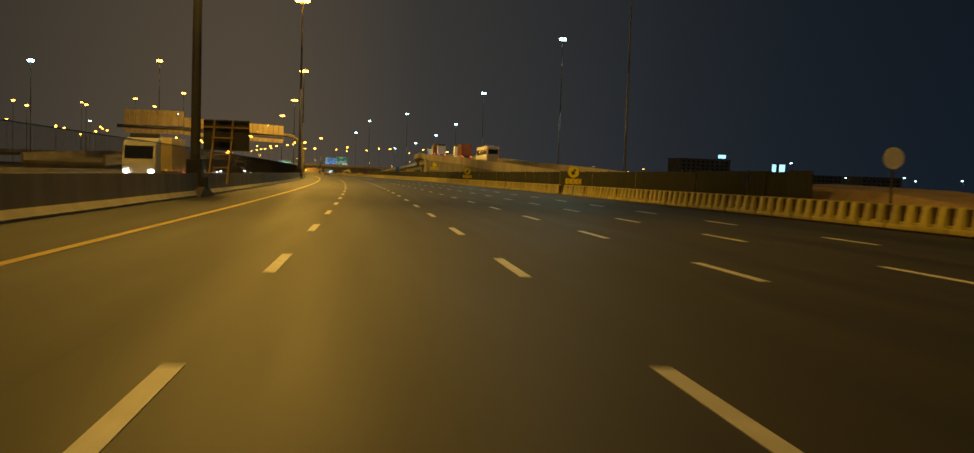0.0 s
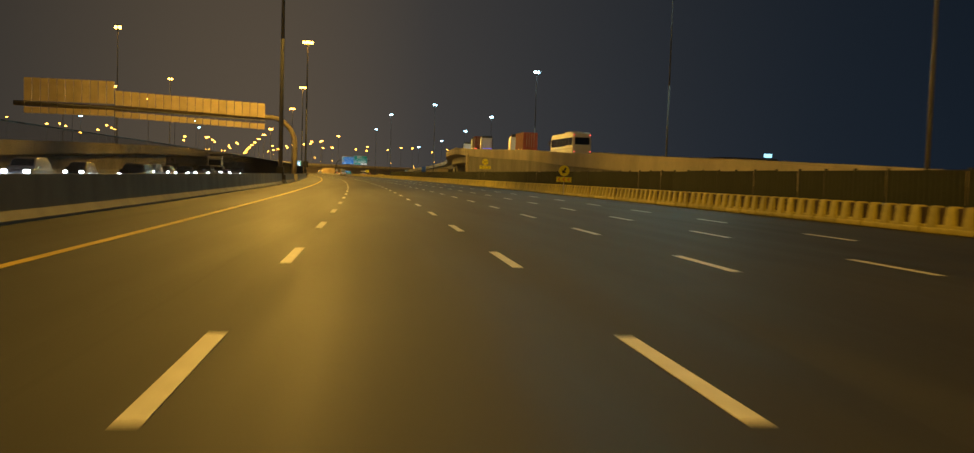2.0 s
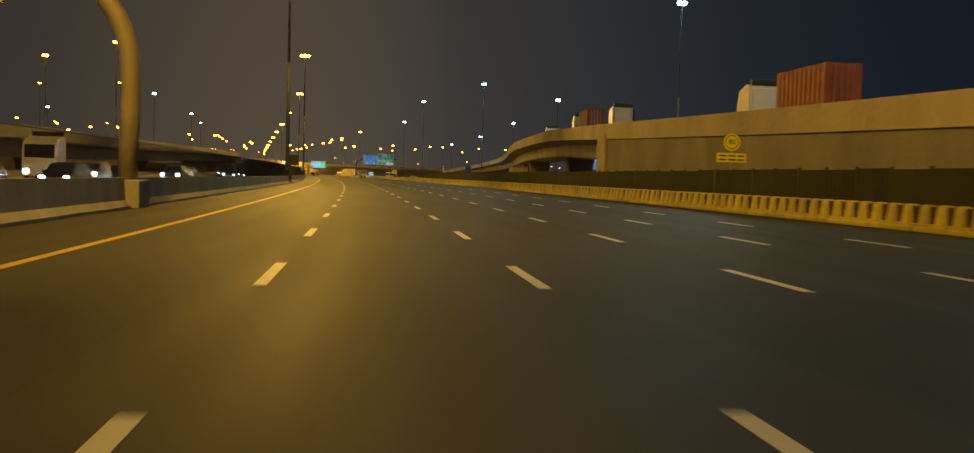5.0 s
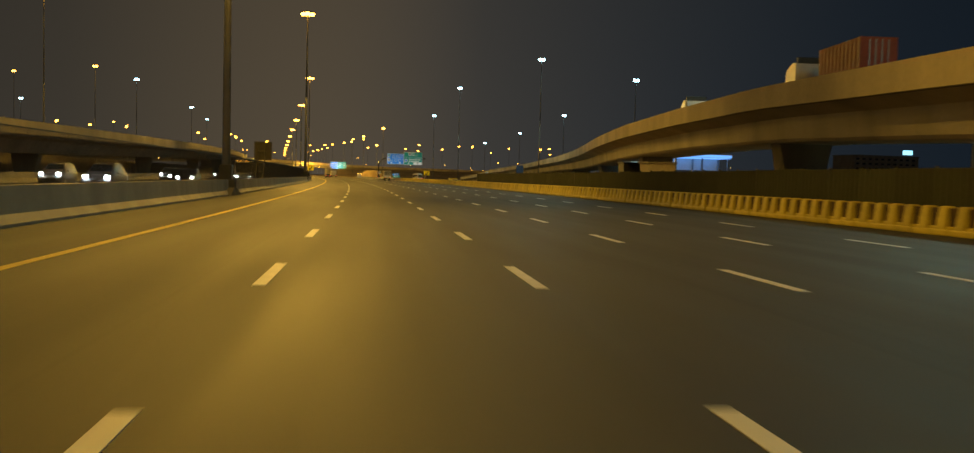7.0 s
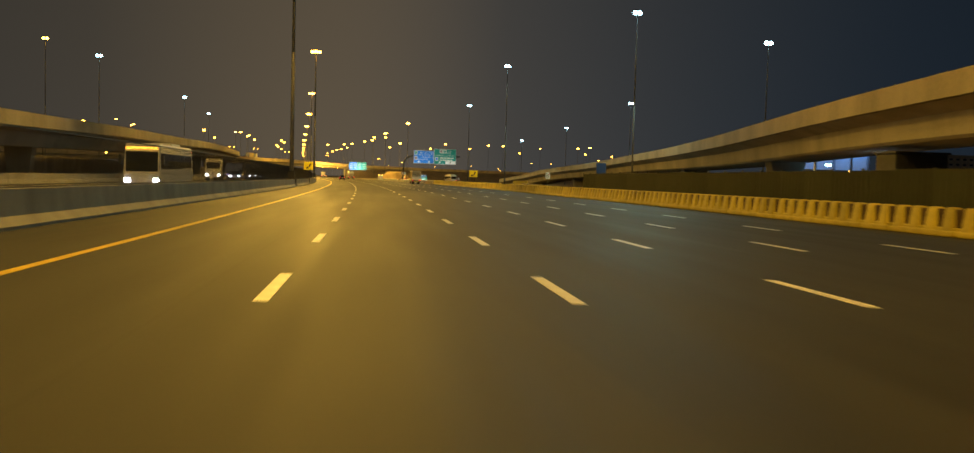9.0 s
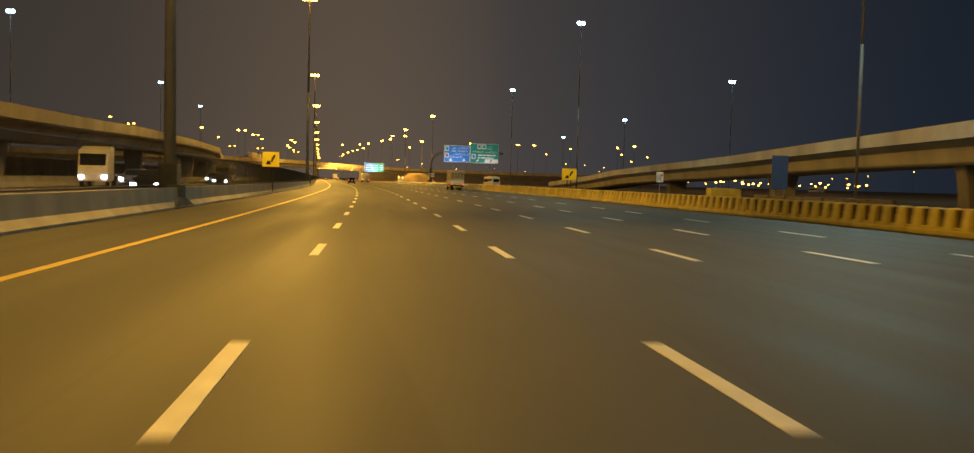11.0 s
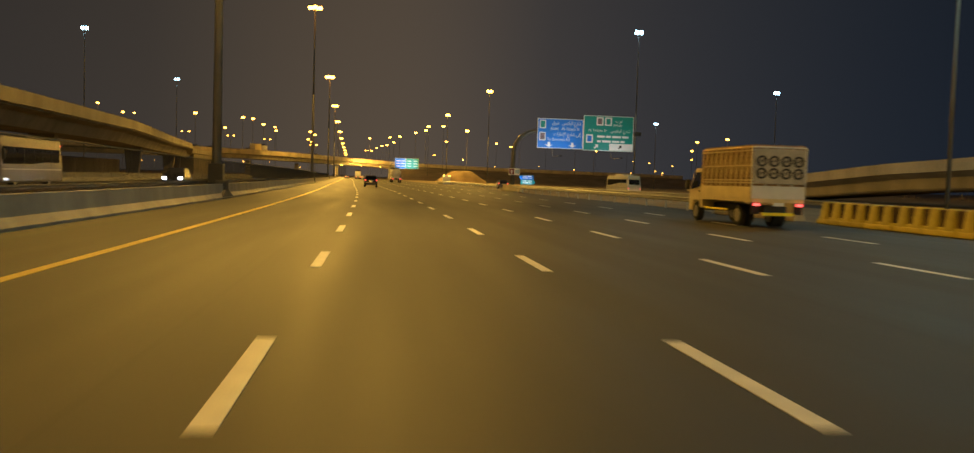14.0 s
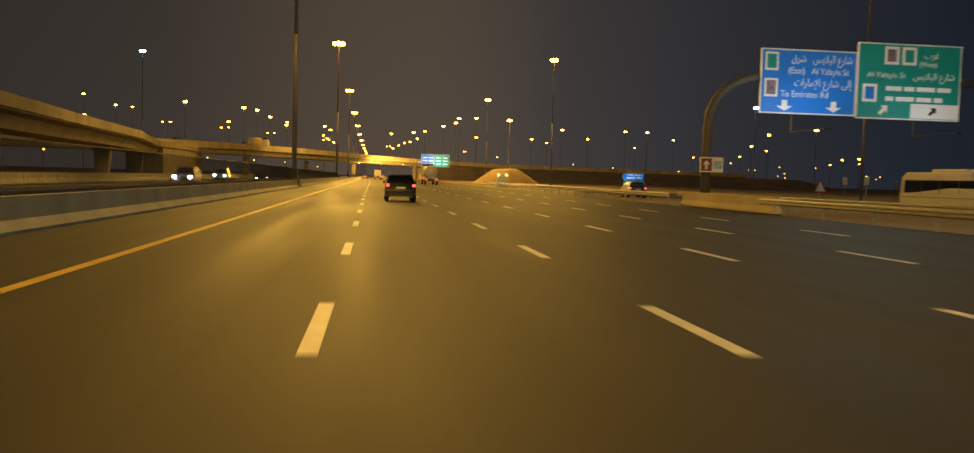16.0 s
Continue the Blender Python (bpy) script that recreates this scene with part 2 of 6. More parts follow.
SAND_PALE = material("pale_sand", (0.58, 0.43, 0.24), 0.95, scale=0.3, vary=0.2, fine=6.0, bump=0.4)
BANK = material("dusty_bank", (0.29, 0.24, 0.16), 0.95, scale=0.15, vary=0.3, fine=5.0, bump=0.5)
SOIL = material("ochre_soil", (0.48, 0.33, 0.15), 0.95, scale=0.5, vary=0.3, fine=8.0, bump=0.5)
CONCRETE = material("concrete", (0.53, 0.46, 0.33), 0.85, scale=0.22, vary=0.32, fine=14.0, bump=0.3, stretch=(1, 1, 0.25))
# shade under the left flyover is put into this darker concrete
CONCRETE_SHADED = material("shaded_concrete", (0.23, 0.205, 0.16), 0.9, scale=0.35, vary=0.35, fine=18.0, bump=0.35, stretch=(1, 1, 0.3))
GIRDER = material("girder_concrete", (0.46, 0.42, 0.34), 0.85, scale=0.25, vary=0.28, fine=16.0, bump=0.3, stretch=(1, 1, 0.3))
# weaker light on the left parapets is put into this darker copy
CONCRETE_DIMMED = material("dimmed_concrete", (0.30, 0.265, 0.20), 0.88, scale=0.25, vary=0.3, fine=14.0, bump=0.3, stretch=(1, 1, 0.3))
# shade at the mast foot is put into this dark colour
PLINTH = material("shaded_plinth", (0.10, 0.095, 0.085), 0.9, scale=1.2, vary=0.35, fine=20.0, bump=0.3)
# darker than the mast steel: weak light on the arm is painted in
GANTRY_STEEL = material("dimmed_gantry_steel", (0.10, 0.095, 0.08), 0.6, 0.1, scale=1.0, vary=0.2, fine=20.0, bump=0.1)
BOARD_BACK = material("dark_board_back", (0.022, 0.020, 0.016), 0.7, scale=1.5, vary=0.3, fine=18.0, bump=0.1)
TIMBER = material("weathered_timber", (0.22, 0.15, 0.075), 0.85, scale=2.0, vary=0.3, fine=25.0, bump=0.3)
ARCH_STEEL = material("weathered_arch_steel", (0.26, 0.22, 0.15), 0.6, 0.1, scale=1.0, vary=0.2, fine=20.0, bump=0.1)
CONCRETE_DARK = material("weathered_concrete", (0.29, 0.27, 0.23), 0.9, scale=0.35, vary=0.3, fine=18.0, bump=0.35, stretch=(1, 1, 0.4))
BARRIER_PAINT = material("barrier_concrete", (0.33, 0.31, 0.265), 0.85, scale=0.8, vary=0.25, fine=22.0, bump=0.35, stretch=(1, 1, 0.25))
PLASTIC_YELLOW = material("barrier_plastic_yellow", (0.53, 0.435, 0.06), 0.55, scale=2.0, vary=0.25, fine=20.0, bump=0.15, per_piece=0.18)
PLASTIC_RED = material("barrier_plastic_brown", (0.075, 0.040, 0.017), 0.6, scale=2.0, vary=0.3, fine=20.0, bump=0.15, per_piece=0.2)
HOARD = material("hoarding_sheet", (0.036, 0.042, 0.025), 0.8, scale=0.6, vary=0.3, fine=15.0, bump=0.25, per_piece=0.18)
STEEL = material("galvanised_steel", (0.42, 0.42, 0.41), 0.45, 0.8, scale=4.0, vary=0.2, fine=40.0, bump=0.1)
POLE_STEEL = material("mast_steel", (0.17, 0.17, 0.165), 0.6, 0.0, scale=1.0, vary=0.2, fine=25.0, bump=0.1)
DARK_METAL = material("dark_painted_metal", (0.04, 0.04, 0.042), 0.55, 0.3, scale=2.0, vary=0.25, fine=25.0, bump=0.15)
PANEL_BACK = material("sign_back_aluminium", (0.60, 0.48, 0.27), 0.55, 0.35, scale=0.8, vary=0.15, fine=15.0, bump=0.1, per_piece=0.07)
SIGN_BLUE = material("sign_blue", (0.010, 0.19, 0.72), 0.45, scale=0.8, vary=0.08, fine=10.0, bump=0.0)
SIGN_GREEN = material("sign_green", (0.005, 0.27, 0.24), 0.45, scale=0.8, vary=0.08, fine=10.0, bump=0.0)
SIGN_YELLOW = material("sign_yellow", (0.88, 0.78, 0.02), 0.45, scale=1.0, vary=0.08, fine=10.0, bump=0.0)
SIGN_ORANGE = material("sign_orange", (0.80, 0.28, 0.02), 0.45, scale=1.0, vary=0.1, fine=10.0, bump=0.0)
SIGN_WHITE = material("sign_white", (0.80, 0.80, 0.80), 0.45, scale=1.0, vary=0.06, fine=10.0, bump=0.0)
SIGN_BROWN = material("sign_brown", (0.22, 0.05, 0.04), 0.45, scale=1.0, vary=0.06, fine=10.0, bump=0.0)
SIGN_BLACK = material("sign_black", (0.02, 0.02, 0.02), 0.5, scale=1.0, vary=0.1, fine=10.0, bump=0.0)
CAR_BLACK = material("car_paint_black", (0.006, 0.006, 0.007), 0.25, 0.0, scale=1.5, vary=0.2, fine=8.0, bump=0.0, coat=0.3)
CAR_WHITE = material("car_paint_white", (0.70, 0.69, 0.66), 0.35, scale=1.2, vary=0.08, fine=8.0, bump=0.0, coat=0.4)
CAR_SILVER = material("car_paint_silver", (0.13, 0.13, 0.14), 0.35, 0.5, scale=1.2, vary=0.1, fine=8.0, bump=0.0, coat=0.4)
# this cream is yellowed for the amber light on the truck's sides
TRUCK_PAINT = material("truck_paint_cream", (0.66, 0.54, 0.28), 0.45, scale=1.6, vary=0.15, fine=14.0, bump=0.05)
# rear panel greyed in colour for the colder light on it
PANEL_GREY = material("greyed_cream_panel", (0.44, 0.40, 0.32), 0.6, scale=1.8, vary=0.25, fine=16.0, bump=0.1)
CRATE = material("wooden_crates", (0.30, 0.20, 0.10), 0.85, scale=3.0, vary=0.45, fine=18.0, bump=0.4)
CONTAINER_RED = material("container_red", (0.30, 0.07, 0.04), 0.6, scale=0.9, vary=0.25, fine=10.0, bump=0.1)
GLASS = material("dark_glass", (0.012, 0.014, 0.018), 0.06, scale=0.8, vary=0.2, fine=6.0, bump=0.0, spec=0.8)
RUBBER = material("tyre_rubber", (0.018, 0.018, 0.018), 0.85, scale=6.0, vary=0.2, fine=40.0, bump=0.2)
RIM = material("wheel_rim", (0.40, 0.39, 0.37), 0.4, 0.7, scale=4.0, vary=0.2, fine=30.0, bump=0.05)
LAMP_SODIUM = glow("sodium_lamp", (1.0, 0.42, 0.052), 18.0)
LAMP_SODIUM_FAR = glow("far_sodium_lamp", (1.0, 0.40, 0.040), 24.0)
LAMP_COOL = glow("cool_lamp", (0.45, 0.80, 1.0), 16.0)
LAMP_WARMWHITE = glow("warm_lamp", (1.0, 0.48, 0.065), 16.0)
HEADLIGHT = glow("headlight", (0.80, 0.88, 1.0), 45.0)
TAIL_RED = glow("tail_light", (1.0, 0.05, 0.03), 2.5)
TAIL_PINK = glow("tail_light_bright", (1.0, 0.10, 0.08), 3.0)
AMBER = glow("amber_light", (1.0, 0.45, 0.05), 3.0)
BLUE_LED = glow("blue_led", (0.08, 0.10, 1.0), 2.5)
SOFFIT_BLUE = glow("blue_soffit", (0.16, 0.38, 1.0), 1.6)
SCREEN = glow("lit_sign", (0.35, 0.75, 1.0), 2.0)


# ---- ground and carriageways ----
bm = bmesh.new()
bmesh.ops.create_grid(bm, x_segments=24, y_segments=24, size=2600, matrix=Matrix.Translation((0, 900, -0.06)))
ground = tagged(part("ground", bm, SAND), "dark sandy desert ground beside the motorway", "ground", kind="structure")

road = tagged(part("road", strip(-7.0, 20.2, -60, 1300), ASPHALT), "wide asphalt motorway carriageway with painted lane lines", "road", kind="structure")
road_opposite = tagged(part("road_opposite", strip(-27.5, -8.7, -60, 1300), ASPHALT_FAR), "asphalt carriageway of the oncoming traffic", "road", kind="structure")
road_exit = tagged(part("road_exit", strip(lambda s: max(24.0, 52.0 - (s - 300) * 0.072), lambda s: 70.0 - (s - 300) * 0.075, 300, 760, -0.02), ASPHALT_FAR), "asphalt slip road beyond the guard rail", "road", kind="structure")
edge_line = part("edge_line", sweep([(-3.79, 0.0), (-3.79, 0.006), (-3.60, 0.006), (-3.60, 0.0)], -60, 1200), PAINT_YELLOW, road, "solid yellow edge line")

# lane dashes, 2.8 m long every 9 m; the rhythm changes round 370 m
dash_rows = [14.16 + 9 * k for k in range(-3, 39)] + [367.8, 376.8, 386.1, 395.2, 404.0, 412.8] + [423.78 + 9 * k for k in range(70)]
bm = bmesh.new()
box(bm, (-0.085, -1.42, -0.002), (0.085, 1.42, 0.008))
dash_mesh = mesh_of("lane_dash", bm)
dash_mesh.materials.append(PAINT_WHITE)
far_dashes = bmesh.new()
for row in dash_rows:
    for lane_no in range(5):
        m = spot_on(402.4 if row == 404.0 and lane_no > 1 else row, lane_no * LANE)
        if -5 < row < 535:
            ob = new("lane_dash", dash_mesh)
            ob.matrix_basis = m
            ob.parent = road
        else:
            box(far_dashes, (-0.085, -1.42, -0.002), (0.085, 1.42, 0.008), m)
tagged(part("far_lane_dashes", far_dashes, PAINT_WHITE, road), kind="stuff")


# ---- concrete barriers of the median ----
JERSEY = [(0.0, 0.0), (0.0, 0.08), (-0.24, 0.42), (-0.27, 0.92), (-0.52, 0.92), (-0.52, 0.0)]
def median_profile(s):
    """The median barrier stands lower further on, where the road has been resurfaced."""
    h = float(np.interp(s, (-60, 150, 235, 400, 475, 1150), (1.15, 1.14, 0.97, 0.85, 0.78, 0.78)))
    return [(-6.85 + d, z) for d, z in ((0.0, 0.0), (0.0, 0.08), (-0.20, 0.29), (-0.25, h), (-0.52, h), (-0.52, 0.0))]


tagged(part("median_barrier", sweep(median_profile, -60, 1150), BARRIER_PAINT), "grey sloped concrete median barrier, dusty", "barrier", kind="structure")
tagged(part("median_barrier_opposite", sweep([(-8.75 - d, z) for d, z in JERSEY], -60, 1150), BARRIER_PAINT), "grey concrete median barrier of the oncoming side", "barrier", kind="structure")
tagged(part("median_fill", strip(-8.3, -7.3, -60, 1150, 0.55), SAND), "sand fill between the median barriers", "ground", kind="structure")
tagged(part("outer_barrier_opposite", sweep([(-27.4 + d, z) for d, z in JERSEY], -60, 1150), BARRIER_PAINT), "concrete edge barrier of the oncoming carriageway", "barrier", kind="structure")


# ---- glare screen on the median: fine upright strips between two rails ----
def screen_top(s):
    return float(np.interp(s, (0, 330, 450, 500, 590, 680), (2.5, 2.5, 2.35, 2.1, 2.1, 1.9)))


glare_screen = thing("glare_screen", Matrix.Identity(4), "dark steel glare screen of fine upright strips along the median", "fence", kind="structure")
for lift in (0.0, 1.0):
    part("rail", sweep(lambda s: [(-8.02, 0.9 + lift * (screen_top(s) - 0.9)), (-7.98, 0.9 + lift * (screen_top(s) - 0.9)), (-7.98, 0.86 + lift * (screen_top(s) - 0.9)), (-8.02, 0.86 + lift * (screen_top(s) - 0.9))], 20, 760), DARK_METAL, glare_screen)
slats = bmesh.new()
for k in range(2740):
    s = 20.0 + k * 0.27
    m = spot_on(s, -8.0, 0.5) @ Matrix.Diagonal((1, 1, screen_top(s) - 0.5, 1))
    f = [slats.verts.new(m @ Vector(q)) for q in ((-0.014, -0.003, 0), (0.014, -0.003, 0), (0.014, 0.003, 0), (-0.014, 0.003, 0), (-0.014, -0.003, 1), (0.014, -0.003, 1), (0.014, 0.003, 1), (-0.014, 0.003, 1))]
    for a, b, c, d in ((0, 1, 5, 4), (1, 2, 6, 5), (2, 3, 7, 6), (3, 0, 4, 7), (4, 5, 6, 7)):
        slats.faces.new((f[a], f[b], f[c], f[d]))
tagged(part("slats", slats, DARK_METAL, glare_screen), kind="stuff")


# ---- lamp masts ----
def lamp_mast(m, height, lamp, colour, watts, arms, label, plinth=True, group="masts in the median"):
    ob = thing("lamp_mast", m, label, "lamp mast", group)
    bm = bmesh.new()
    thick = 1.0 if plinth else 0.62
    rod(bm, (0, 0, -0.1), (0, 0, height * 0.5), 0.26 * thick, 0.20 * thick, 12)
    rod(bm, (0, 0, height * 0.5), (0, 0, height - 0.4), 0.20 * thick, 0.12 * thick, 12)
    part("pole", bm, POLE_STEEL, ob, smooth=True)
    if plinth:
        # long ends of the plinth follow the wedge of shade at its foot
        bm = bmesh.new()
        prism(bm, [(-2.3, 0.0), (-0.55, 0.46), (0.55, 0.46), (2.3, 0.0)], lambda z: 0.66 - 0.2 * z, 0.04)
        part("plinth", bm, PLINTH, ob)
        part("casing", boxes(((0.0, -0.42, 0.0), (0.58, 0.42, 0.98)), bevel=0.03), PLINTH, ob)
        part("cabinet", boxes(((-0.38, -0.38, 0.40), (0.38, 0.38, 1.85)), bevel=0.03), DARK_METAL, ob)
    for k in range(arms):
        a = k * math.tau / arms
        bm = bmesh.new()
        rod(bm, (0, 0, height - 0.5), (0.6 * math.cos(a), 0.6 * math.sin(a), height), 0.07, 0.05, 6)
        part("arm", bm, POLE_STEEL, ob)
    bm = bmesh.new()
    rod(bm, (0, 0, height - 0.9), (0, 0, height - 0.1), 0.26 * thick, 0.26 * thick, 10)
    part("collar", bm, POLE_STEEL, ob)
    for k in range(arms):
        a = k * math.tau / arms
        reach = 0.85 if arms > 2 else 0.40
        c = Matrix.Translation((reach * math.cos(a), reach * math.sin(a), height)) @ Matrix.Rotation(a, 4, "Z") @ Matrix.Diagonal((reach / 0.85 + 0.35 * (arms < 3), 1, 1, 1))
        bm = bmesh.new()
        box(bm, (-0.38, -0.36, 0.08), (0.38, 0.36, 0.26), c, 0.05)
        lum = part("luminaire", bm, DARK_METAL, ob)
        bm = bmesh.new()
        big = 1.35 if lamp.name == "far_sodium_lamp" else 1.0
        bmesh.ops.create_icosphere(bm, subdivisions=2, radius=0.46 * big, matrix=c @ Matrix.Translation((0, 0, -0.22)) @ Matrix.Diagonal((1, 1, 0.8, 1)))
        part("lens", bm, lamp, lum, "glowing lens")
    if watts:
        # floodlights throw their light both ways along the road
        for sg in (-1, 1):
            ld = bpy.data.lights.new("mast_light", "SPOT")
            ld.energy, ld.color, ld.shadow_soft_size = watts, colour, 0.8
            ld.spot_size, ld.spot_blend = radians(134 if plinth else 150), 1.0
            lo = new("mast_light", ld)
            lo.matrix_basis = m @ look((0.3, sg * 1.3, height - 0.95), (0.5 if plinth else -6.0, sg * 46.0, 0.0))
    return ob


for s in (-66.5, 47.4, 161.3, 274.3, 389.0, 503.5, 617.5, 731.0, 845.0, 959.0, 1073.0, 1187.0, 1301.0, 1415.0, 1529.0, 1643.0, 1757.0):
    lamp_mast(spot_on(s, -7.3 if s < 350 else -7.5), 31.3, LAMP_SODIUM_FAR if s > 700 else LAMP_SODIUM, SODIUM, SODIUM_WATTS * (0.75 if s < 100 else 1.0 if s < 700 else 1.9 if s < 1200 else 0.0), 4, "tall steel mast with amber floodlights on the concrete median", group="masts in the median")
# masts right of the carriageway: white light first, amber further on
for s, d, h in ((192.0, 48.2, 32.5), (282.7, 49.5, 28.5), (430.0, 47.5, 30.8), (512.0, 41.7, 31.4), (608.0, 49.5, 28.6)):
    lamp_mast(spot_on(s, d), h, LAMP_COOL, COOL, COOL_WATTS * (0.7 if s < 300 else 1.0 if s < 500 else 0.55 if s < 600 else 0.3), 2, "tall steel mast with cold white floodlights on bare ground", False, "white masts")
for s, d, h in ((114.0, 36.5, 31.0), (430.5, 71.9, 27.0), (550.0, 90.5, 26.8), (664.0, 103.7, 25.4), (770.0, 110.0, 24.0)):
    lamp_mast(spot_on(s, d), h, LAMP_COOL, COOL, 0, 2, "steel mast with cold white lights beside the ramp", False, "white masts")
for s, d, h in ((717.3, 39.6, 27.9), (814.7, 37.9, 27.3), (844.2, 49.9, 22.8), (971.0, 44.1, 31.4), (985.0, 43.9, 29.8), (970.0, 52.7, 31.6), (1022.4, 40.5, 30.0), (1083.3, 33.9, 30.0), (1103.7, 27.9, 30.0), (1018.6, 107.1, 30.0), (1144.1, 73.4, 30.0), (1144.5, 112.6, 30.0), (1117.3, 146.2, 30.0), (1015.3, 142.9, 30.0), (1014.0, 155.2, 30.0), (881.0, 187.0, 25.7), (966.4, 205.5, 28.1), (1100.9, 255.6, 28.1), (1236.5, 247.4, 37.1), (1107.5, 337.3, 22.0)):
    lamp_mast(spot_on(s, d), h, LAMP_SODIUM_FAR if s > 700 else LAMP_SODIUM, SODIUM, SODIUM_WATTS if s < 910 and d < 60 else 0, 2, "steel mast with amber lights beside the slip road", False, "amber masts")
for s, d, h in ((265.0, -46.8, 30.9), (382.3, -51.5, 31.3), (526.0, -74.3, 34.1), (401.0, -72.0, 29.4), (616.5, -121.8, 40.0), (932.0, -55.6, 30.0), (892.0, -72.8, 28.8), (1028.0, -152.0, 41.0), (1174.0, -164.0, 44.5), (1189.0, -60.0, 38.5), (1050.0, -80.0, 30.0), (969.9, -54.4, 31.7), (993.0, -50.7, 30.0), (1065.7, -49.1, 30.0), (859.0, -138.8, 30.3), (1082.3, -150.3, 39.3), (914.0, -171.5, 34.3), (440.3, -127.0, 28.6), (441.6, -121.8, 26.7), (446.0, -98.0, 28.6), (673.7, -145.0, 26.0), (1005.9, -191.2, 39.6), (981.3, -231.7, 42.9), (817.1, -146.0, 26.0)):
    lamp_mast(spot_on(s, d), h, LAMP_SODIUM_FAR if s > 700 else LAMP_SODIUM, SODIUM, SODIUM_WATTS * 0.17 if s in (265.0, 382.3, 526.0) else 0, 2, "steel mast with amber lights beyond the oncoming lanes", False, "amber masts")
for s, d, h in ((530.0, -62.4, 30.9), (653.0, -56.4, 30.8), (761.0, -57.6, 31.5), (235.0, -72.0, 26.0), (600.0, -115.0, 28.0)):
    lamp_mast(spot_on(s, d), h, LAMP_COOL, COOL, 0, 2, "steel mast with cold white lights beyond the oncoming lanes", False, "white masts")


# the furthest rows, where the road bends away beyond the bridge
for s, d, h in ((1064.9, -26.7, 30.0), (1107.7, -25.2, 30.0), (1195.1, -34.0, 30.0), (1250.9, -34.0, 30.0), (1330.3, -32.4, 30.0), (1130.8, 14.2, 30.0), (1195.8, 35.1, 30.0), (1260.2, 32.2, 30.0), (1291.4, 28.8, 30.0), (1357.4, 26.0, 30.0), (1456.2, 23.0, 30.0), (1198.2, 133.9, 30.0), (1259.3, 338.8, 31.8), (1353.9, 355.0, 29.2), (1400.8, 263.9, 36.4), (1264.4, 411.5, 26.1), (1346.3, 444.0, 23.7)):
    lamp_mast(spot_on(s, d), h, LAMP_SODIUM_FAR, SODIUM, 0, 2, "far steel mast with amber lights beyond the bridge", False, "amber masts")


# ---- barriers on the far side of the carriageway ----
def plastic_meshes():
    """One hollow barrier unit 1.84 m long: a skirt with two proud ribs and two recessed waists."""
    skirt = bmesh.new()
    box(skirt, (-0.30, -0.91, 0.0), (0.30, 0.91, 0.20), bevel=0.05)
    box(skirt, (-0.20, -0.91, 0.18), (0.20, 0.91, 0.30), bevel=0.04)
    box(skirt, (-0.07, -0.90, 0.80), (0.07, 0.90, 0.87), bevel=0.02)
    rib = bmesh.new()
    prism(rib, [(-0.28, 0.10), (-0.25, 0.55), (-0.22, 0.95), (0.22, 0.95), (0.25, 0.55), (0.28, 0.10)], lambda z: 0.30 - 0.13 * z, 0.10, 3)
    waist = bmesh.new()
    box(waist, (-0.10, -0.25, 0.14), (0.10, 0.25, 0.89), bevel=0.02)
    out = []
    for name, bm, mat in (("skirt", skirt, PLASTIC_YELLOW), ("rib", rib, PLASTIC_YELLOW), ("waist", waist, PLASTIC_RED)):
        me = mesh_of(name, bm)
        me.materials.append(mat)
        out.append(me)
    return out


def edge_d(s):
    """The line of the temporary barrier."""
    return float(np.interp(s, (0, 60, 130, 240, 310, 430, 490, 500), (21.2, 20.6, 20.0, 19.5, 19.4, 20.1, 19.9, 19.0)))


SKIRT, RIB, WAIST = plastic_meshes()
rng = random.Random(4)
s = 16.0
while s < 490.5:
    if not 83.0 < s < 84.9:
        ob = thing("barrier_unit", spot_on(s, edge_d(s) + 0.3 + rng.uniform(-0.03, 0.03), 0, rng.uniform(-0.8, 0.8)), "yellow and brown plastic road barrier unit, dusty", "barrier", "temporary barrier row")
        part("skirt", SKIRT, PLASTIC_YELLOW, ob)
        for y in (-0.46, 0.46):
            r = part("rib", RIB, PLASTIC_YELLOW, ob)
            r.location.y = y
        for y in (-0.92, 0.0):
            r = part("waist", WAIST, PLASTIC_RED, ob)
            r.location.y = y + (0.12 if y < -0.5 else 0)
    s += 1.84
# spare units behind the row: one plain yellow block and a short brown row
ob = thing("barrier_block", spot_on(402.2, 22.4), "tall plain yellow plastic block behind the barrier row", "barrier")
bm = bmesh.new()
prism(bm, [(-0.45, 0.0), (-0.40, 1.38), (0.40, 1.38), (0.45, 0.0)], lambda z: 1.0 - 0.03 * z, 0.06)
part("body", bm, PLASTIC_YELLOW, ob)
for x in (-0.5, 0.5):
    part("forklift_slot", boxes(((x - 0.2, -0.47, 0.05), (x + 0.2, -0.435, 0.2))), SIGN_BLACK, ob)
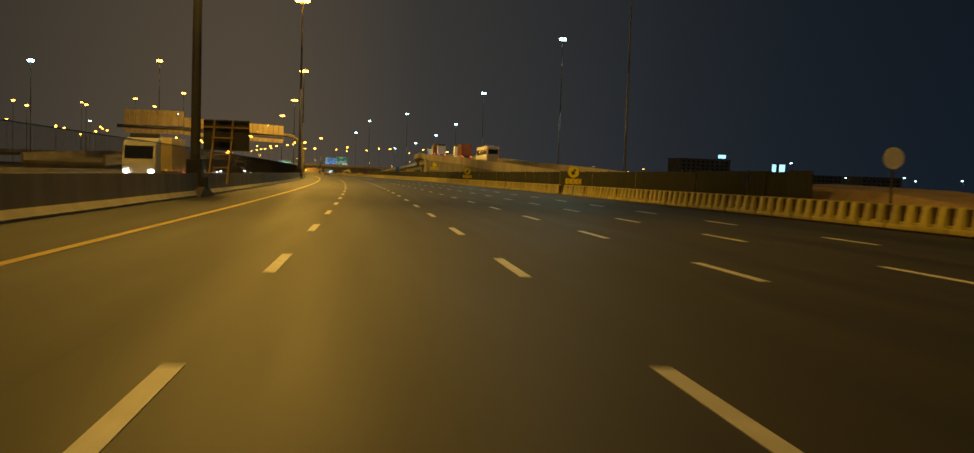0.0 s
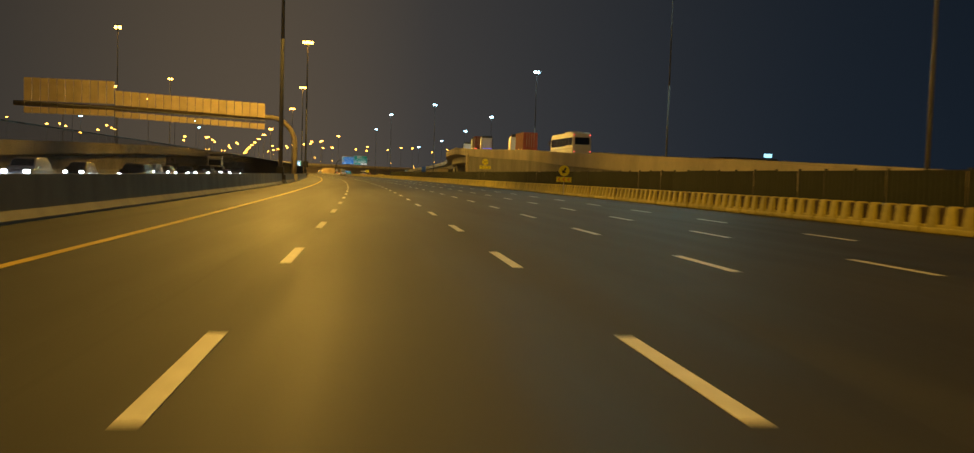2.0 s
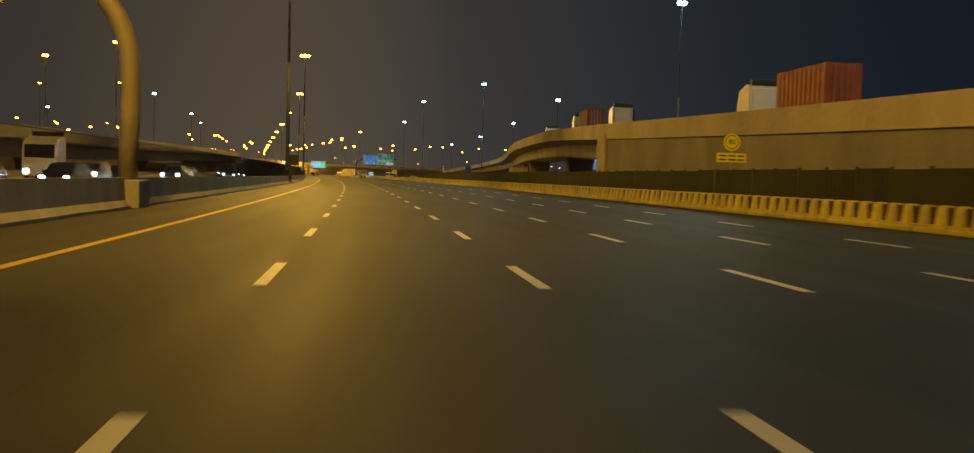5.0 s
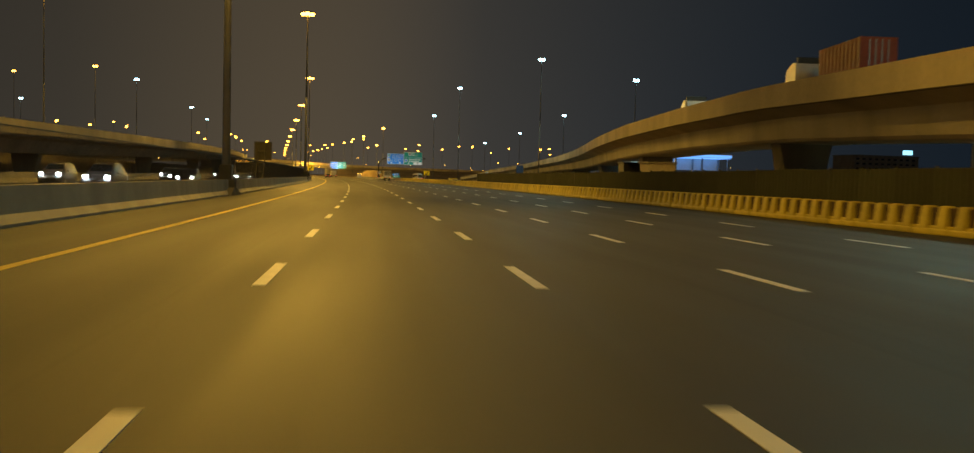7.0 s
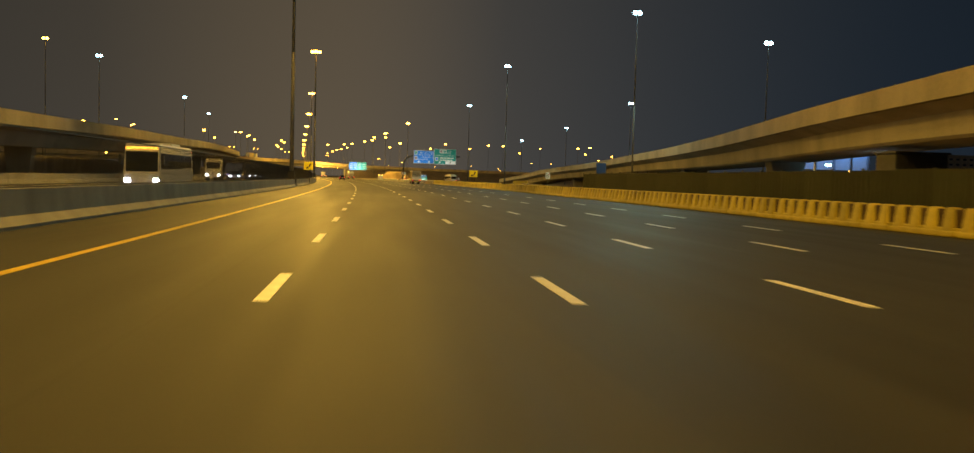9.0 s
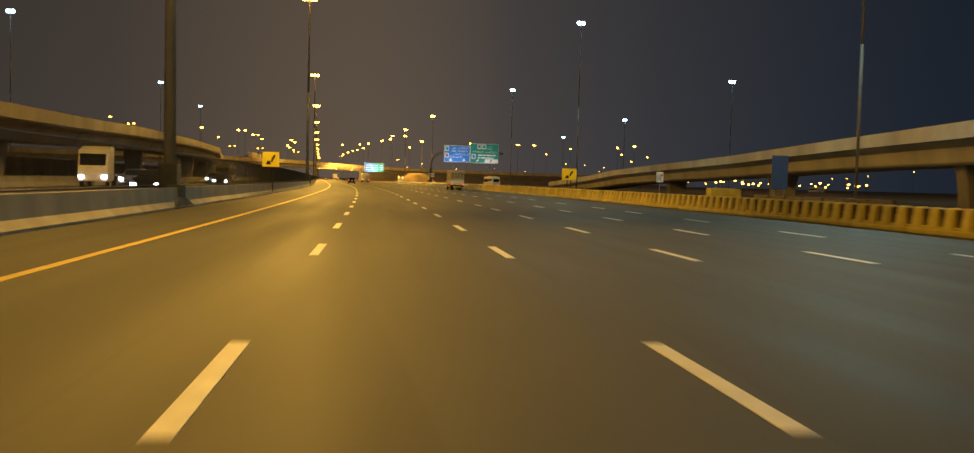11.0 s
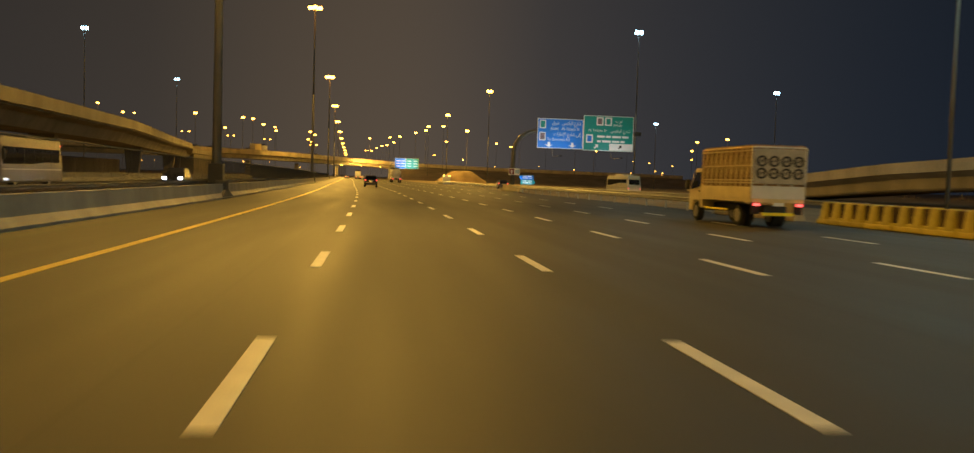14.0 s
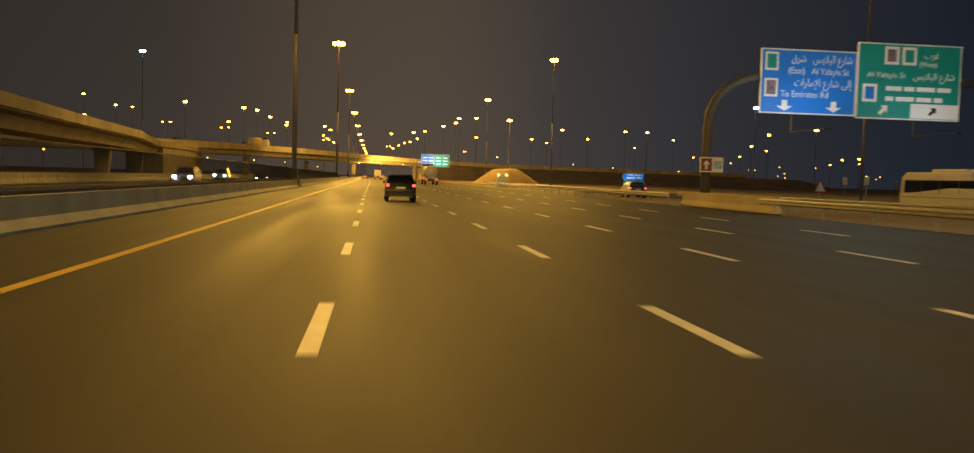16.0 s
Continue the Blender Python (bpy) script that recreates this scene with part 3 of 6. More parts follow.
for k in range(7):
    ob = thing("barrier_unit", spot_on(383.5 + k * 1.84, 21.4, 0, rng.uniform(-1, 1)), "plain brown plastic road barrier unit in a second row", "barrier", "spare barrier row")
    bm = bmesh.new()
    prism(bm, [(-0.88, 0.0), (-0.88, 1.06), (0.88, 1.06), (0.88, 0.0)], lambda z: 0.28 - 0.15 * z, 0.05)
    part("body", bm, PLASTIC_RED, ob)
    part("top_lip", boxes(((-0.11, -0.86, 1.05), (0.11, 0.86, 1.09)), bevel=0.01), PLASTIC_RED, ob)
for a, b in ((491.6, 499.1), (567.0, 581.0)):
    block_row = thing("concrete_barrier", Matrix.Identity(4), "pale precast concrete road barrier on the asphalt edge", "barrier", "concrete barriers")
    count = int(round((b - a) / 2.5))
    for k in range(count):
        k0, k1 = a + (b - a) * k / count + 0.02, a + (b - a) * (k + 1) / count - 0.02
        shift = rng.uniform(-0.02, 0.02)
        part("segment", sweep(lambda s: [(edge_d(s) + 0.3 + shift + (2.0 if s > 520 else 0) + d, z) for d, z in ((-0.30, 0), (-0.30, 0.1), (-0.13, 0.36), (-0.09, 0.9), (0.09, 0.9), (0.13, 0.36), (0.30, 0.1), (0.30, 0))], k0, k1, 1.2), CONCRETE, block_row)


def guard_rail(s0, s1, d, label):
    ob = thing("guard_rail", Matrix.Identity(4), label, "guard rail", "guard rails")
    wave = [(0.0, 0.50), (-0.05, 0.55), (-0.05, 0.60), (0.0, 0.645), (-0.05, 0.69), (-0.05, 0.74), (0.0, 0.80), (0.012, 0.80), (-0.03, 0.735), (0.012, 0.645), (-0.03, 0.57), (0.012, 0.50)]
    part("beam", sweep(lambda s: [(d(s) + a, z) for a, z in wave], s0, s1, 2.0), STEEL, ob)
    bm = bmesh.new()
    box(bm, (-0.03, -0.06, -0.05), (0.05, 0.06, 0.82))
    me = mesh_of("post", bm)
    k = s0 + 0.5
    while k < s1:
        p = part("post", me, STEEL, ob)
        p.matrix_basis = spot_on(k, d(k) + 0.10)
        k += 4.0


guard_rail(499.5, 566.5, lambda s: 19.2 + (s - 497) * 0.012, "galvanised steel guard rail on posts")
guard_rail(581.5, 720.0, lambda s: 20.4 + max(0, s - 630) * 0.05, "galvanised steel guard rail on posts")
guard_rail(500.0, 590.0, lambda s: 28.5 - (s - 500) * 0.05, "galvanised steel guard rail along the slip road")

# dark sheet hoarding behind the plastic barriers
bm = bmesh.new()
fold = [(-1.19 + k * 0.17 + o, -0.035 if k % 2 else 0.0) for k in range(14) for o in (0.0, 0.15)]
front = [[bm.verts.new((x, y, z)) for y, x in fold] for z in (0.02, 2.22)]
rear = [[bm.verts.new((x + 0.012, y, z)) for y, x in fold] for z in (0.02, 2.22)]
for i in range(len(fold) - 1):
    bm.faces.new((front[0][i], front[0][i + 1], front[1][i + 1], front[1][i]))
    bm.faces.new((rear[0][i + 1], rear[0][i], rear[1][i], rear[1][i + 1]))
    bm.faces.new((front[1][i], front[1][i + 1], rear[1][i + 1], rear[1][i]))
SHEET = mesh_of("sheet", bm)
bm = bmesh.new()
box(bm, (-0.05, -0.05, -0.05), (0.05, 0.05, 2.3))
POST = mesh_of("post", bm)
hoarding = thing("hoarding", Matrix.Identity(4), "dark corrugated sheet hoarding along the works", "hoarding")
s = 41.0
while s < 364.0:
    p = part("sheet", SHEET, HOARD, hoarding)
    p.matrix_basis = spot_on(s, edge_d(s) + 1.5, rng.uniform(-0.03, 0.03), 0) @ pose(0, 0, 0, 0, rng.uniform(-1, 1), 0)
    p = part("post", POST, DARK_METAL, hoarding)
    p.matrix_basis = spot_on(s + 1.2, edge_d(s) + 1.56)
    s += 2.4


# ---- ramp and flyover on the far side ----
def ramp_d(s):
    return float(np.interp(s, (60, 241, 273, 327, 356, 392, 440, 500, 560, 640), (24.8, 25.0, 28.0, 34.0, 39.0, 46.0, 54.0, 59.0, 62.0, 65.0)))


def ramp_z(s):
    """Top of the ramp's parapet."""
    return float(np.interp(s, (60, 103, 114, 142, 162, 183, 209, 241, 256, 278, 302, 328, 345, 365, 390, 420, 442, 460, 478, 495, 512, 531, 551, 578, 640), (1.0, 2.4, 2.9, 3.9, 4.5, 5.4, 6.1, 7.05, 7.6, 8.35, 8.6, 8.52, 8.48, 8.25, 7.9, 7.5, 7.35, 6.9, 6.4, 6.08, 5.75, 5.3, 4.75, 3.3, 1.0)))


def girder_depth(s):
    """From the top of the parapet to the underside of the box girder."""
    return float(np.interp(s, (390, 470), (3.7, 3.15)))


def parapet_depth(s):
    return float(np.interp(s, (390, 470), (1.5, 1.25)))


def web_inset(s):
    """How far the web of the girder stands back under the edge of the deck."""
    return float(np.interp(s, (390, 470), (2.0, 1.5)))


RW = 10.5
flyover = thing("flyover_ramp", Matrix.Identity(4), "pale concrete ramp with box-girder deck and solid parapets", "flyover", kind="structure")
part("retaining_wall", sweep(lambda s: [(ramp_d(s) + 0.12, -0.1), (ramp_d(s) + 0.12, ramp_z(s) - 1.28), (ramp_d(s) + RW - 0.1, ramp_z(s) - 1.28), (ramp_d(s) + RW - 0.1, -0.1)], 66, 238.5), CONCRETE_DARK, flyover, "stained concrete retaining wall")
part("parapet", sweep(lambda s: [(ramp_d(s), ramp_z(s) - parapet_depth(s)), (ramp_d(s), ramp_z(s)), (ramp_d(s) + 0.22, ramp_z(s)), (ramp_d(s) + 0.4, ramp_z(s) - 0.9), (ramp_d(s) + 0.4, ramp_z(s) - parapet_depth(s))], 66, 620), CONCRETE, flyover)
part("parapet", sweep(lambda s: [(ramp_d(s) + RW, ramp_z(s) - parapet_depth(s)), (ramp_d(s) + RW, ramp_z(s)), (ramp_d(s) + RW - 0.22, ramp_z(s)), (ramp_d(s) + RW - 0.4, ramp_z(s) - 0.9), (ramp_d(s) + RW - 0.4, ramp_z(s) - parapet_depth(s))], 66, 620), CONCRETE, flyover)
part("deck", sweep(lambda s: [(ramp_d(s) + 0.38, ramp_z(s) - 1.0), (ramp_d(s) + RW - 0.38, ramp_z(s) - 1.0), (ramp_d(s) + RW - 0.38, ramp_z(s) - 1.25), (ramp_d(s) + 0.38, ramp_z(s) - 1.25)], 66, 620), DECK_ASPHALT, flyover)
def girder_outline(s):
    d, z, w, low = ramp_d(s), ramp_z(s), web_inset(s), girder_depth(s)
    soffit = z - parapet_depth(s) - 0.04
    return [(d + 0.3, soffit), (d + RW - 0.3, soffit), (d + RW - w, soffit - 0.5), (d + RW - w - 0.4, max(-0.1, z - low)), (d + w + 0.4, max(-0.1, z - low)), (d + w + 0.15, max(-0.05, z - low + 0.2)), (d + w, max(0.0, soffit - 0.5))]


part("box_girder", sweep(girder_outline, 241.3, 620), GIRDER, flyover)
ab = spot_on(239.9, 25.0)
bm = bmesh.new()
box(bm, (-0.15, -1.3, -0.1), (1.2, 1.3, 5.95), ab, 0.05)
box(bm, (1.2, -0.6, -0.1), (RW, 1.0, 5.3), ab)
part("abutment", bm, CONCRETE, flyover)
for s in (281.5, 330.0, 378.0, 425.0, 472.5, 521.5):
    bm = bmesh.new()
    c = spot_on(s, ramp_d(s) + RW / 2)
    top = ramp_z(s) - girder_depth(s) + 0.05
    prism(bm, [(-0.8, -0.1), (-0.8, top * 0.55), (-0.8, top * 0.8), (-0.8, top), (0.8, top), (0.8, top * 0.8), (0.8, top * 0.55), (0.8, -0.1)], lambda z: 1.55 + 0.25 * max(0.0, z / top) + 0.7 * max(0.0, z / top - 0.3) ** 2, 0.08)
    bmesh.ops.transform(bm, matrix=c, verts=bm.verts)
    part("pier", bm, CONCRETE_DARK, flyover)

# ---- flyover beyond the oncoming lanes ----
def left_z(s):
    """Top of the parapet of the flyover beyond the oncoming lanes."""
    return float(np.interp(s, (120, 163, 207, 245, 280, 300, 345, 379, 405, 453, 483, 534, 740, 840), (2.6, 3.8, 4.7, 5.2, 5.4, 5.65, 6.2, 6.6, 7.0, 7.4, 7.9, 8.2, 8.3, 9.0)))


def left_d(s):
    return float(np.interp(s, (120, 540, 585, 605, 643, 690, 740, 840), (-30.0, -30.0, -30.6, -32.5, -36.5, -40.5, -49.0, -56.0)))


def left_part(name, outline, s0, s1, mat, label=""):
    return part(name, sweep(lambda s: [(left_d(s) + d, z) for d, z in outline(left_z(s))], s0, s1), mat, flyover_left, label)


flyover_left = thing("flyover_opposite", Matrix.Identity(4), "concrete flyover with dark underside beyond the oncoming lanes", "flyover", kind="structure")
left_part("parapet", lambda z: [(0.0, z), (-0.25, z), (-0.4, z - 1.3), (0.0, z - 1.3)], 120, 840, CONCRETE_DIMMED)
left_part("parapet", lambda z: [(-10.0, z), (-9.75, z), (-9.6, z - 1.3), (-10.0, z - 1.3)], 120, 840, CONCRETE_DIMMED)
# girder, walls and piers use the concrete darkened for shade
left_part("deck", lambda z: [(-0.3, z - 0.95), (-9.7, z - 0.95), (-9.7, z - 1.5), (-8.5, z - 1.75), (-7.7, max(0, z - 3.1)), (-2.3, max(0, z - 3.1)), (-1.5, z - 1.75), (-0.3, z - 1.5)], 120, 840, CONCRETE_SHADED, "dark girder under the deck")
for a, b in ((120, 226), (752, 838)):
    left_part("retaining_wall", lambda z: [(-0.6, -0.1), (-0.6, z - 1.3), (-9.4, z - 1.3), (-9.4, -0.1)], a, b, CONCRETE_SHADED, "retaining wall with shade put into its dark colour")
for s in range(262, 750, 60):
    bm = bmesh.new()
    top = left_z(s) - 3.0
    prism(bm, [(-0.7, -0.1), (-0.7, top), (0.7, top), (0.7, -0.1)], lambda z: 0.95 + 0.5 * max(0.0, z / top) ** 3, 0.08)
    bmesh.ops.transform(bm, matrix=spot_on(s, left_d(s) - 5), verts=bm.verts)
    part("pier", bm, CONCRETE_SHADED, flyover_left)
# added wall: its dark colour stands in for the dimness under the viaduct
tagged(part("wall_west", sweep([(-46.0, -0.1), (-46.0, 3.2), (-46.35, 3.2), (-46.35, -0.1)], 200, 640), CONCRETE_SHADED), "dark boundary wall added behind the viaduct", "wall", kind="structure")
for s in (352.0, 360.0, 376.0, 384.0, 418.0, 424.0, 462.0):
    lamp_ob = thing("wall_lamp", spot_on(s, -45.9, 3.2), "small amber lamp on the boundary wall", "lamp", "lamps on the boundary wall")
    bm = bmesh.new()
    rod(bm, (0, -0.15, 0), (0, -0.15, 1.3), 0.05, None, 8)
    part("post", bm, DARK_METAL, lamp_ob)
    bm = bmesh.new()
    bmesh.ops.create_icosphere(bm, subdivisions=2, radius=0.2, matrix=Matrix.Translation((0, -0.15, 1.42)))
    part("globe", bm, LAMP_WARMWHITE, lamp_ob, "glowing globe")

# ---- overpass that crosses ahead ----
over = thing("overpass", Matrix.Identity(4), "long concrete overpass crossing above the motorway", "bridge", kind="structure")
OPTS = [(at(600, -190), 9.0), (at(740, -100), 10.3), (at(812, -58), 10.9), (at(850, -42.7), 11.4), (at(900, -24.2), 11.6), (at(980, 1.6), 11.6), (at(1000, 34), 10.2), (at(1015, 90), 9.2), (at(1025, 220), 8.2)]


def along(points, width, outline):
    bm = bmesh.new()
    rings = []
    for i, (p, z) in enumerate(points):
        w = (points[min(i + 1, len(points) - 1)][0] - points[max(i - 1, 0)][0]).normalized()
        nrm = Vector((w.y, -w.x, 0))
        rings.append([bm.verts.new(p + nrm * a + Vector((0, 0, z + h))) for a, h in outline])
    k = len(outline)
    for a, b in zip(rings, rings[1:]):
        for i in range(k):
            bm.faces.new((a[i], a[(i + 1) % k], b[(i + 1) % k], b[i]))
    bm.faces.new(rings[0][::-1])
    bm.faces.new(rings[-1])
    bmesh.ops.recalc_face_normals(bm, faces=bm.faces)
    return bm


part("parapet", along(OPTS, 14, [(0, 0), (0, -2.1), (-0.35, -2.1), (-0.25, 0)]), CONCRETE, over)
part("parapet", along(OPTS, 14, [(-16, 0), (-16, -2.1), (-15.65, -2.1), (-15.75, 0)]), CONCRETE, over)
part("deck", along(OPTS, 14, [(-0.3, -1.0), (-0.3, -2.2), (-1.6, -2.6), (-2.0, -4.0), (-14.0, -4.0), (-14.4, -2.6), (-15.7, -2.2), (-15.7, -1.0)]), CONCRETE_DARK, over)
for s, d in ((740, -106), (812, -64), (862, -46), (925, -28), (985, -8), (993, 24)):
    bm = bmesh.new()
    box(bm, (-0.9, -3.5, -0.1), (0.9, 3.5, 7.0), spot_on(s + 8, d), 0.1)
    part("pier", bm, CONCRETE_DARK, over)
for d in (-5.0, 6.0, 17.0):
    lamp_ob = thing("bridge_lamp", spot_on(978, d, 7.35), "amber lamp hung under the bridge deck", "lamp", "lamps under the bridge")
    part("housing", boxes(((-0.35, -0.25, 0.0), (0.35, 0.25, 0.28)), bevel=0.04), DARK_METAL, lamp_ob)
    part("lens", boxes(((-0.32, -0.22, -0.14), (0.32, 0.22, 0.0)), bevel=0.04), LAMP_SODIUM_FAR, lamp_ob, "glowing lens")
    ld = bpy.data.lights.new("bridge_light", "POINT")
    ld.energy, ld.color, ld.shadow_soft_size = 9000.0, SODIUM, 0.3
    lo = new("bridge_light", ld)
    lo.matrix_basis = spot_on(978, d, 6.9)
# abutment slope at the far end of the bridge
bm = bmesh.new()
for a, b, c, z in ((955, 24, 30, 7.0),):
    v = [bm.verts.new(at(*q)) for q in ((985, 25, -0.1), (1060, 25, -0.1), (1060, 28, z), (996, 28, z), (950, 240, -0.1), (1060, 240, -0.1), (1060, 225, 5.0), (970, 225, 5.0), (955, 28, -0.1))]
    bm.faces.new((v[0], v[1], v[2], v[3]))
    bm.faces.new((v[3], v[2], v[6], v[7]))
    bm.faces.new((v[0], v[3], v[7], v[4], v[8]))
    bm.faces.new((v[4], v[7], v[6], v[5]))
tagged(part("embankment", bm, BANK), "sandy bridge embankment behind the slip road", "embankment", kind="structure")
# heap of sand at the fork
bm = bmesh.new()
bmesh.ops.create_grid(bm, x_segments=36, y_segments=24, size=1.0)
for v in bm.verts:
    x, y = v.co.x * 13.0, v.co.y * 8.0
    r = max(abs(x + 0.6) / 10.5, 0.0) ** 1.25 + (abs(y) / 6.5) ** 1.6
    v.co = (x, y, max(-0.1, min(4.6, 6.2 * (1 - r)) + 0.25 * noise.noise(Vector((x * 0.35, y * 0.35, 3.0)))))
bmesh.ops.transform(bm, matrix=spot_on(800, 43.0), verts=bm.verts)
# low bank of ochre soil behind the first barrier units
tagged(part("soil_bank", sweep(lambda s: [(22.2, -0.05), (23.4, np.interp(s, (10, 30, 36, 46, 60), (0.0, 0.95, 1.35, 1.55, 1.5))), (27.0, np.interp(s, (10, 30, 36, 46, 60), (0.1, 1.1, 1.5, 1.7, 1.5))), (33.0, -0.05)], 8, 62, 2.0), SOIL), "low bank of ochre soil behind the barrier", "soil bank", kind="structure")
tagged(part("sand_mound", bm, SAND_PALE, smooth=True), "pale flat-topped heap of sand at the fork", "sand heap")


# ---- gantries and signs ----
def lettering(text, size, m, parent, mat, width=None):
    """Raised letters on a sign face: x along the text, z up, facing the traffic."""
    cu = bpy.data.curves.new("letters", "FONT")
    cu.body, cu.size, cu.extrude = text, size, 0.006
    cu.align_x, cu.align_y, cu.resolution_u = "CENTER", "CENTER", 2
    tmp = bpy.data.objects.new("letters", cu)
    me = bpy.data.meshes.new_from_object(tmp)
    bpy.data.objects.remove(tmp)
    if width and len(me.vertices):
        xs = [v.co.x for v in me.vertices]
        k = width / max(0.01, max(xs) - min(xs))
        for v in me.vertices:
            v.co.x *= k
    me.materials.clear()
    me.materials.append(mat)
    ob = new("letters", me)
    ob.parent = parent
    ob.matrix_basis = m @ pose(0, 0, 0, 90, 0, 0)
    return ob


def plate(bm, x0, x1, z0, z1, y=0.0, t=0.02, r=0.0):
    box(bm, (x0, y - t, z0), (x1, y, z1), bevel=r)


def arrow(bm, x, z, size, angle, y, wide=1.0):
    """A flat arrow that points up, turned by the angle."""
    pts = [(0, 0.5), (0.42, 0.05), (0.14, 0.05), (0.14, -0.5), (-0.14, -0.5), (-0.14, 0.05), (-0.42, 0.05)]
    c, s_ = math.cos(radians(angle)), math.sin(radians(angle))
    pts = [(a * wide, b) for a, b in pts]
    f = [bm.verts.new((x + size * (a * c - b * s_), y - 0.012, z + size * (a * s_ + b * c))) for a, b in pts]
    g = [bm.verts.new((v.co.x, y, v.co.z)) for v in f]
    bm.faces.new(f)
    for i in range(len(f)):
        j = (i + 1) % len(f)
        bm.faces.new((f[i], g[i], g[j], f[j]))


def sign_board(parent, name, x0, x1, z0, z1, mat, label, y=0.0):
    bd = part(name, boxes(((x0, y, z0), (x1, y + 0.10, z1))), STEEL, parent, label)
    bm = bmesh.new()
    plate(bm, x0, x1, z0, z1, y, 0.01)
    part("border", bm, SIGN_WHITE, bd)
    bm = bmesh.new()
    plate(bm, x0 + 0.07, x1 - 0.07, z0 + 0.07, z1 - 0.07, y - 0.008, 0.01)
    part("face", bm, mat, bd)
    return bd


SIGN_BLUE_DULL = material("sign_blue_dull", (0.03, 0.06, 0.16), 0.6, scale=1.5, vary=0.15, bump=0.0)
SIGN_RED = material("sign_red", (0.45, 0.02, 0.02), 0.5, bump=0.0)
EMBLEM = material("sign_emblem", (0.20, 0.14, 0.16), 0.5, scale=6.0, vary=0.6, fine=20.0, bump=0.0)
GP = spot_on(580.0, 22.5, -0.25) @ Matrix.Scale(1.155, 4)
gantry = thing("sign_gantry", GP, "curved steel cantilever gantry with blue and green direction signs", "sign gantry")
bm = bmesh.new()
arch = [(0, 0.4, 0), (0, 0.4, 3.0), (0.05, 0.4, 5.0)] + [(3.2 - 3.15 * math.cos(a), 0.4, 5.0 + 2.75 * math.sin(a)) for a in np.linspace(0.2, 1.57, 8)] + [(8.0, 0.4, 7.8), (16.4, 0.4, 7.85)]
pipe(bm, arch, 0.26, 12)
part("cantilever", bm, GANTRY_STEEL, gantry, smooth=True)
part("footing", boxes(((-0.7, -0.3, -0.05), (0.7, 1.1, 0.7)), bevel=0.05), CONCRETE, gantry)
blue = sign_board(gantry, "sign_panel", 2.9, 8.75, 5.65, 9.35, SIGN_BLUE, "blue direction sign with white lettering")
green = sign_board(gantry, "sign_panel", 8.8, 15.3, 5.55, 9.95, SIGN_GREEN, "green direction sign with white lettering")
Y = -0.022
F = lambda x, z: Matrix.Translation((x, Y, z))
lettering("\ufed5\ufeae\ufeb7   \ufeb2\ufef3\ufefc\ufef4\ufedf\ufe8d \ufec9\ufead\ufe8e\ufeb7", 0.62, F(6.6, 8.82), blue, SIGN_WHITE, 3.7)
lettering("(East)   Al Yalayis St", 0.52, F(6.4, 8.12), blue, SIGN_WHITE, 3.7)
lettering("\ufe95\ufe8d\ufead\ufe8e\ufee3\ufef9\ufe8d \ufec9\ufead\ufe8e\ufeb7 \ufef0\ufedf\ufe87", 0.62, F(6.7, 7.45), blue, SIGN_WHITE, 3.5)
lettering("To Emirates Rd", 0.52, F(5.6, 6.78), blue, SIGN_WHITE, 2.9)
for z in (8.65, 7.15):
    bm = bmesh.new()
    plate(bm, 3.15, 3.95, z - 0.55, z + 0.5, Y + 0.004, 0.01)
    ic = part("route_shield", bm, SIGN_WHITE, blue)
    bm = bmesh.new()
    plate(bm, 3.27, 3.83, z - 0.42, z + 0.38, Y - 0.004, 0.008)
    part("emblem", bm, SIGN_GREEN if z > 8 else EMBLEM, ic)
bm = bmesh.new()
arrow(bm, 4.4, 6.12, 0.62, 180, Y, 1.9)
part("arrow", bm, SIGN_WHITE, blue)
bm = bmesh.new()
arrow(bm, 7.4, 6.12, 0.62, 180, Y, 1.9)
part("arrow", bm, SIGN_WHITE, blue)
lettering("\ufe8f\ufeae\ufecf", 0.6, F(13.4, 9.35), green, SIGN_WHITE, 0.9)
lettering("(West)", 0.45, F(13.2, 8.80), green, SIGN_WHITE, 1.1)
lettering("Al Yalayis St", 0.45, F(10.6, 8.1), green, SIGN_WHITE, 2.4)
lettering("\ufeb2\ufef3\ufefc\ufef4\ufedf\ufe8d \ufec9\ufead\ufe8e\ufeb7", 0.55, F(13.6, 8.1), green, SIGN_WHITE, 2.6)
for x0, x1, z in ((10.6, 11.6, 7.35), (11.75, 12.4, 7.35), (12.55, 13.7, 7.35), (13.85, 14.7, 7.35), (10.6, 11.1, 6.75), (11.25, 12.4, 6.75), (12.55, 13.5, 6.75), (13.65, 14.2, 6.75)):
    bm = bmesh.new()
    plate(bm, x0, x1, z - 0.13, z + 0.13, Y + 0.004, 0.01)
    part("bar", bm, SIGN_WHITE, green)
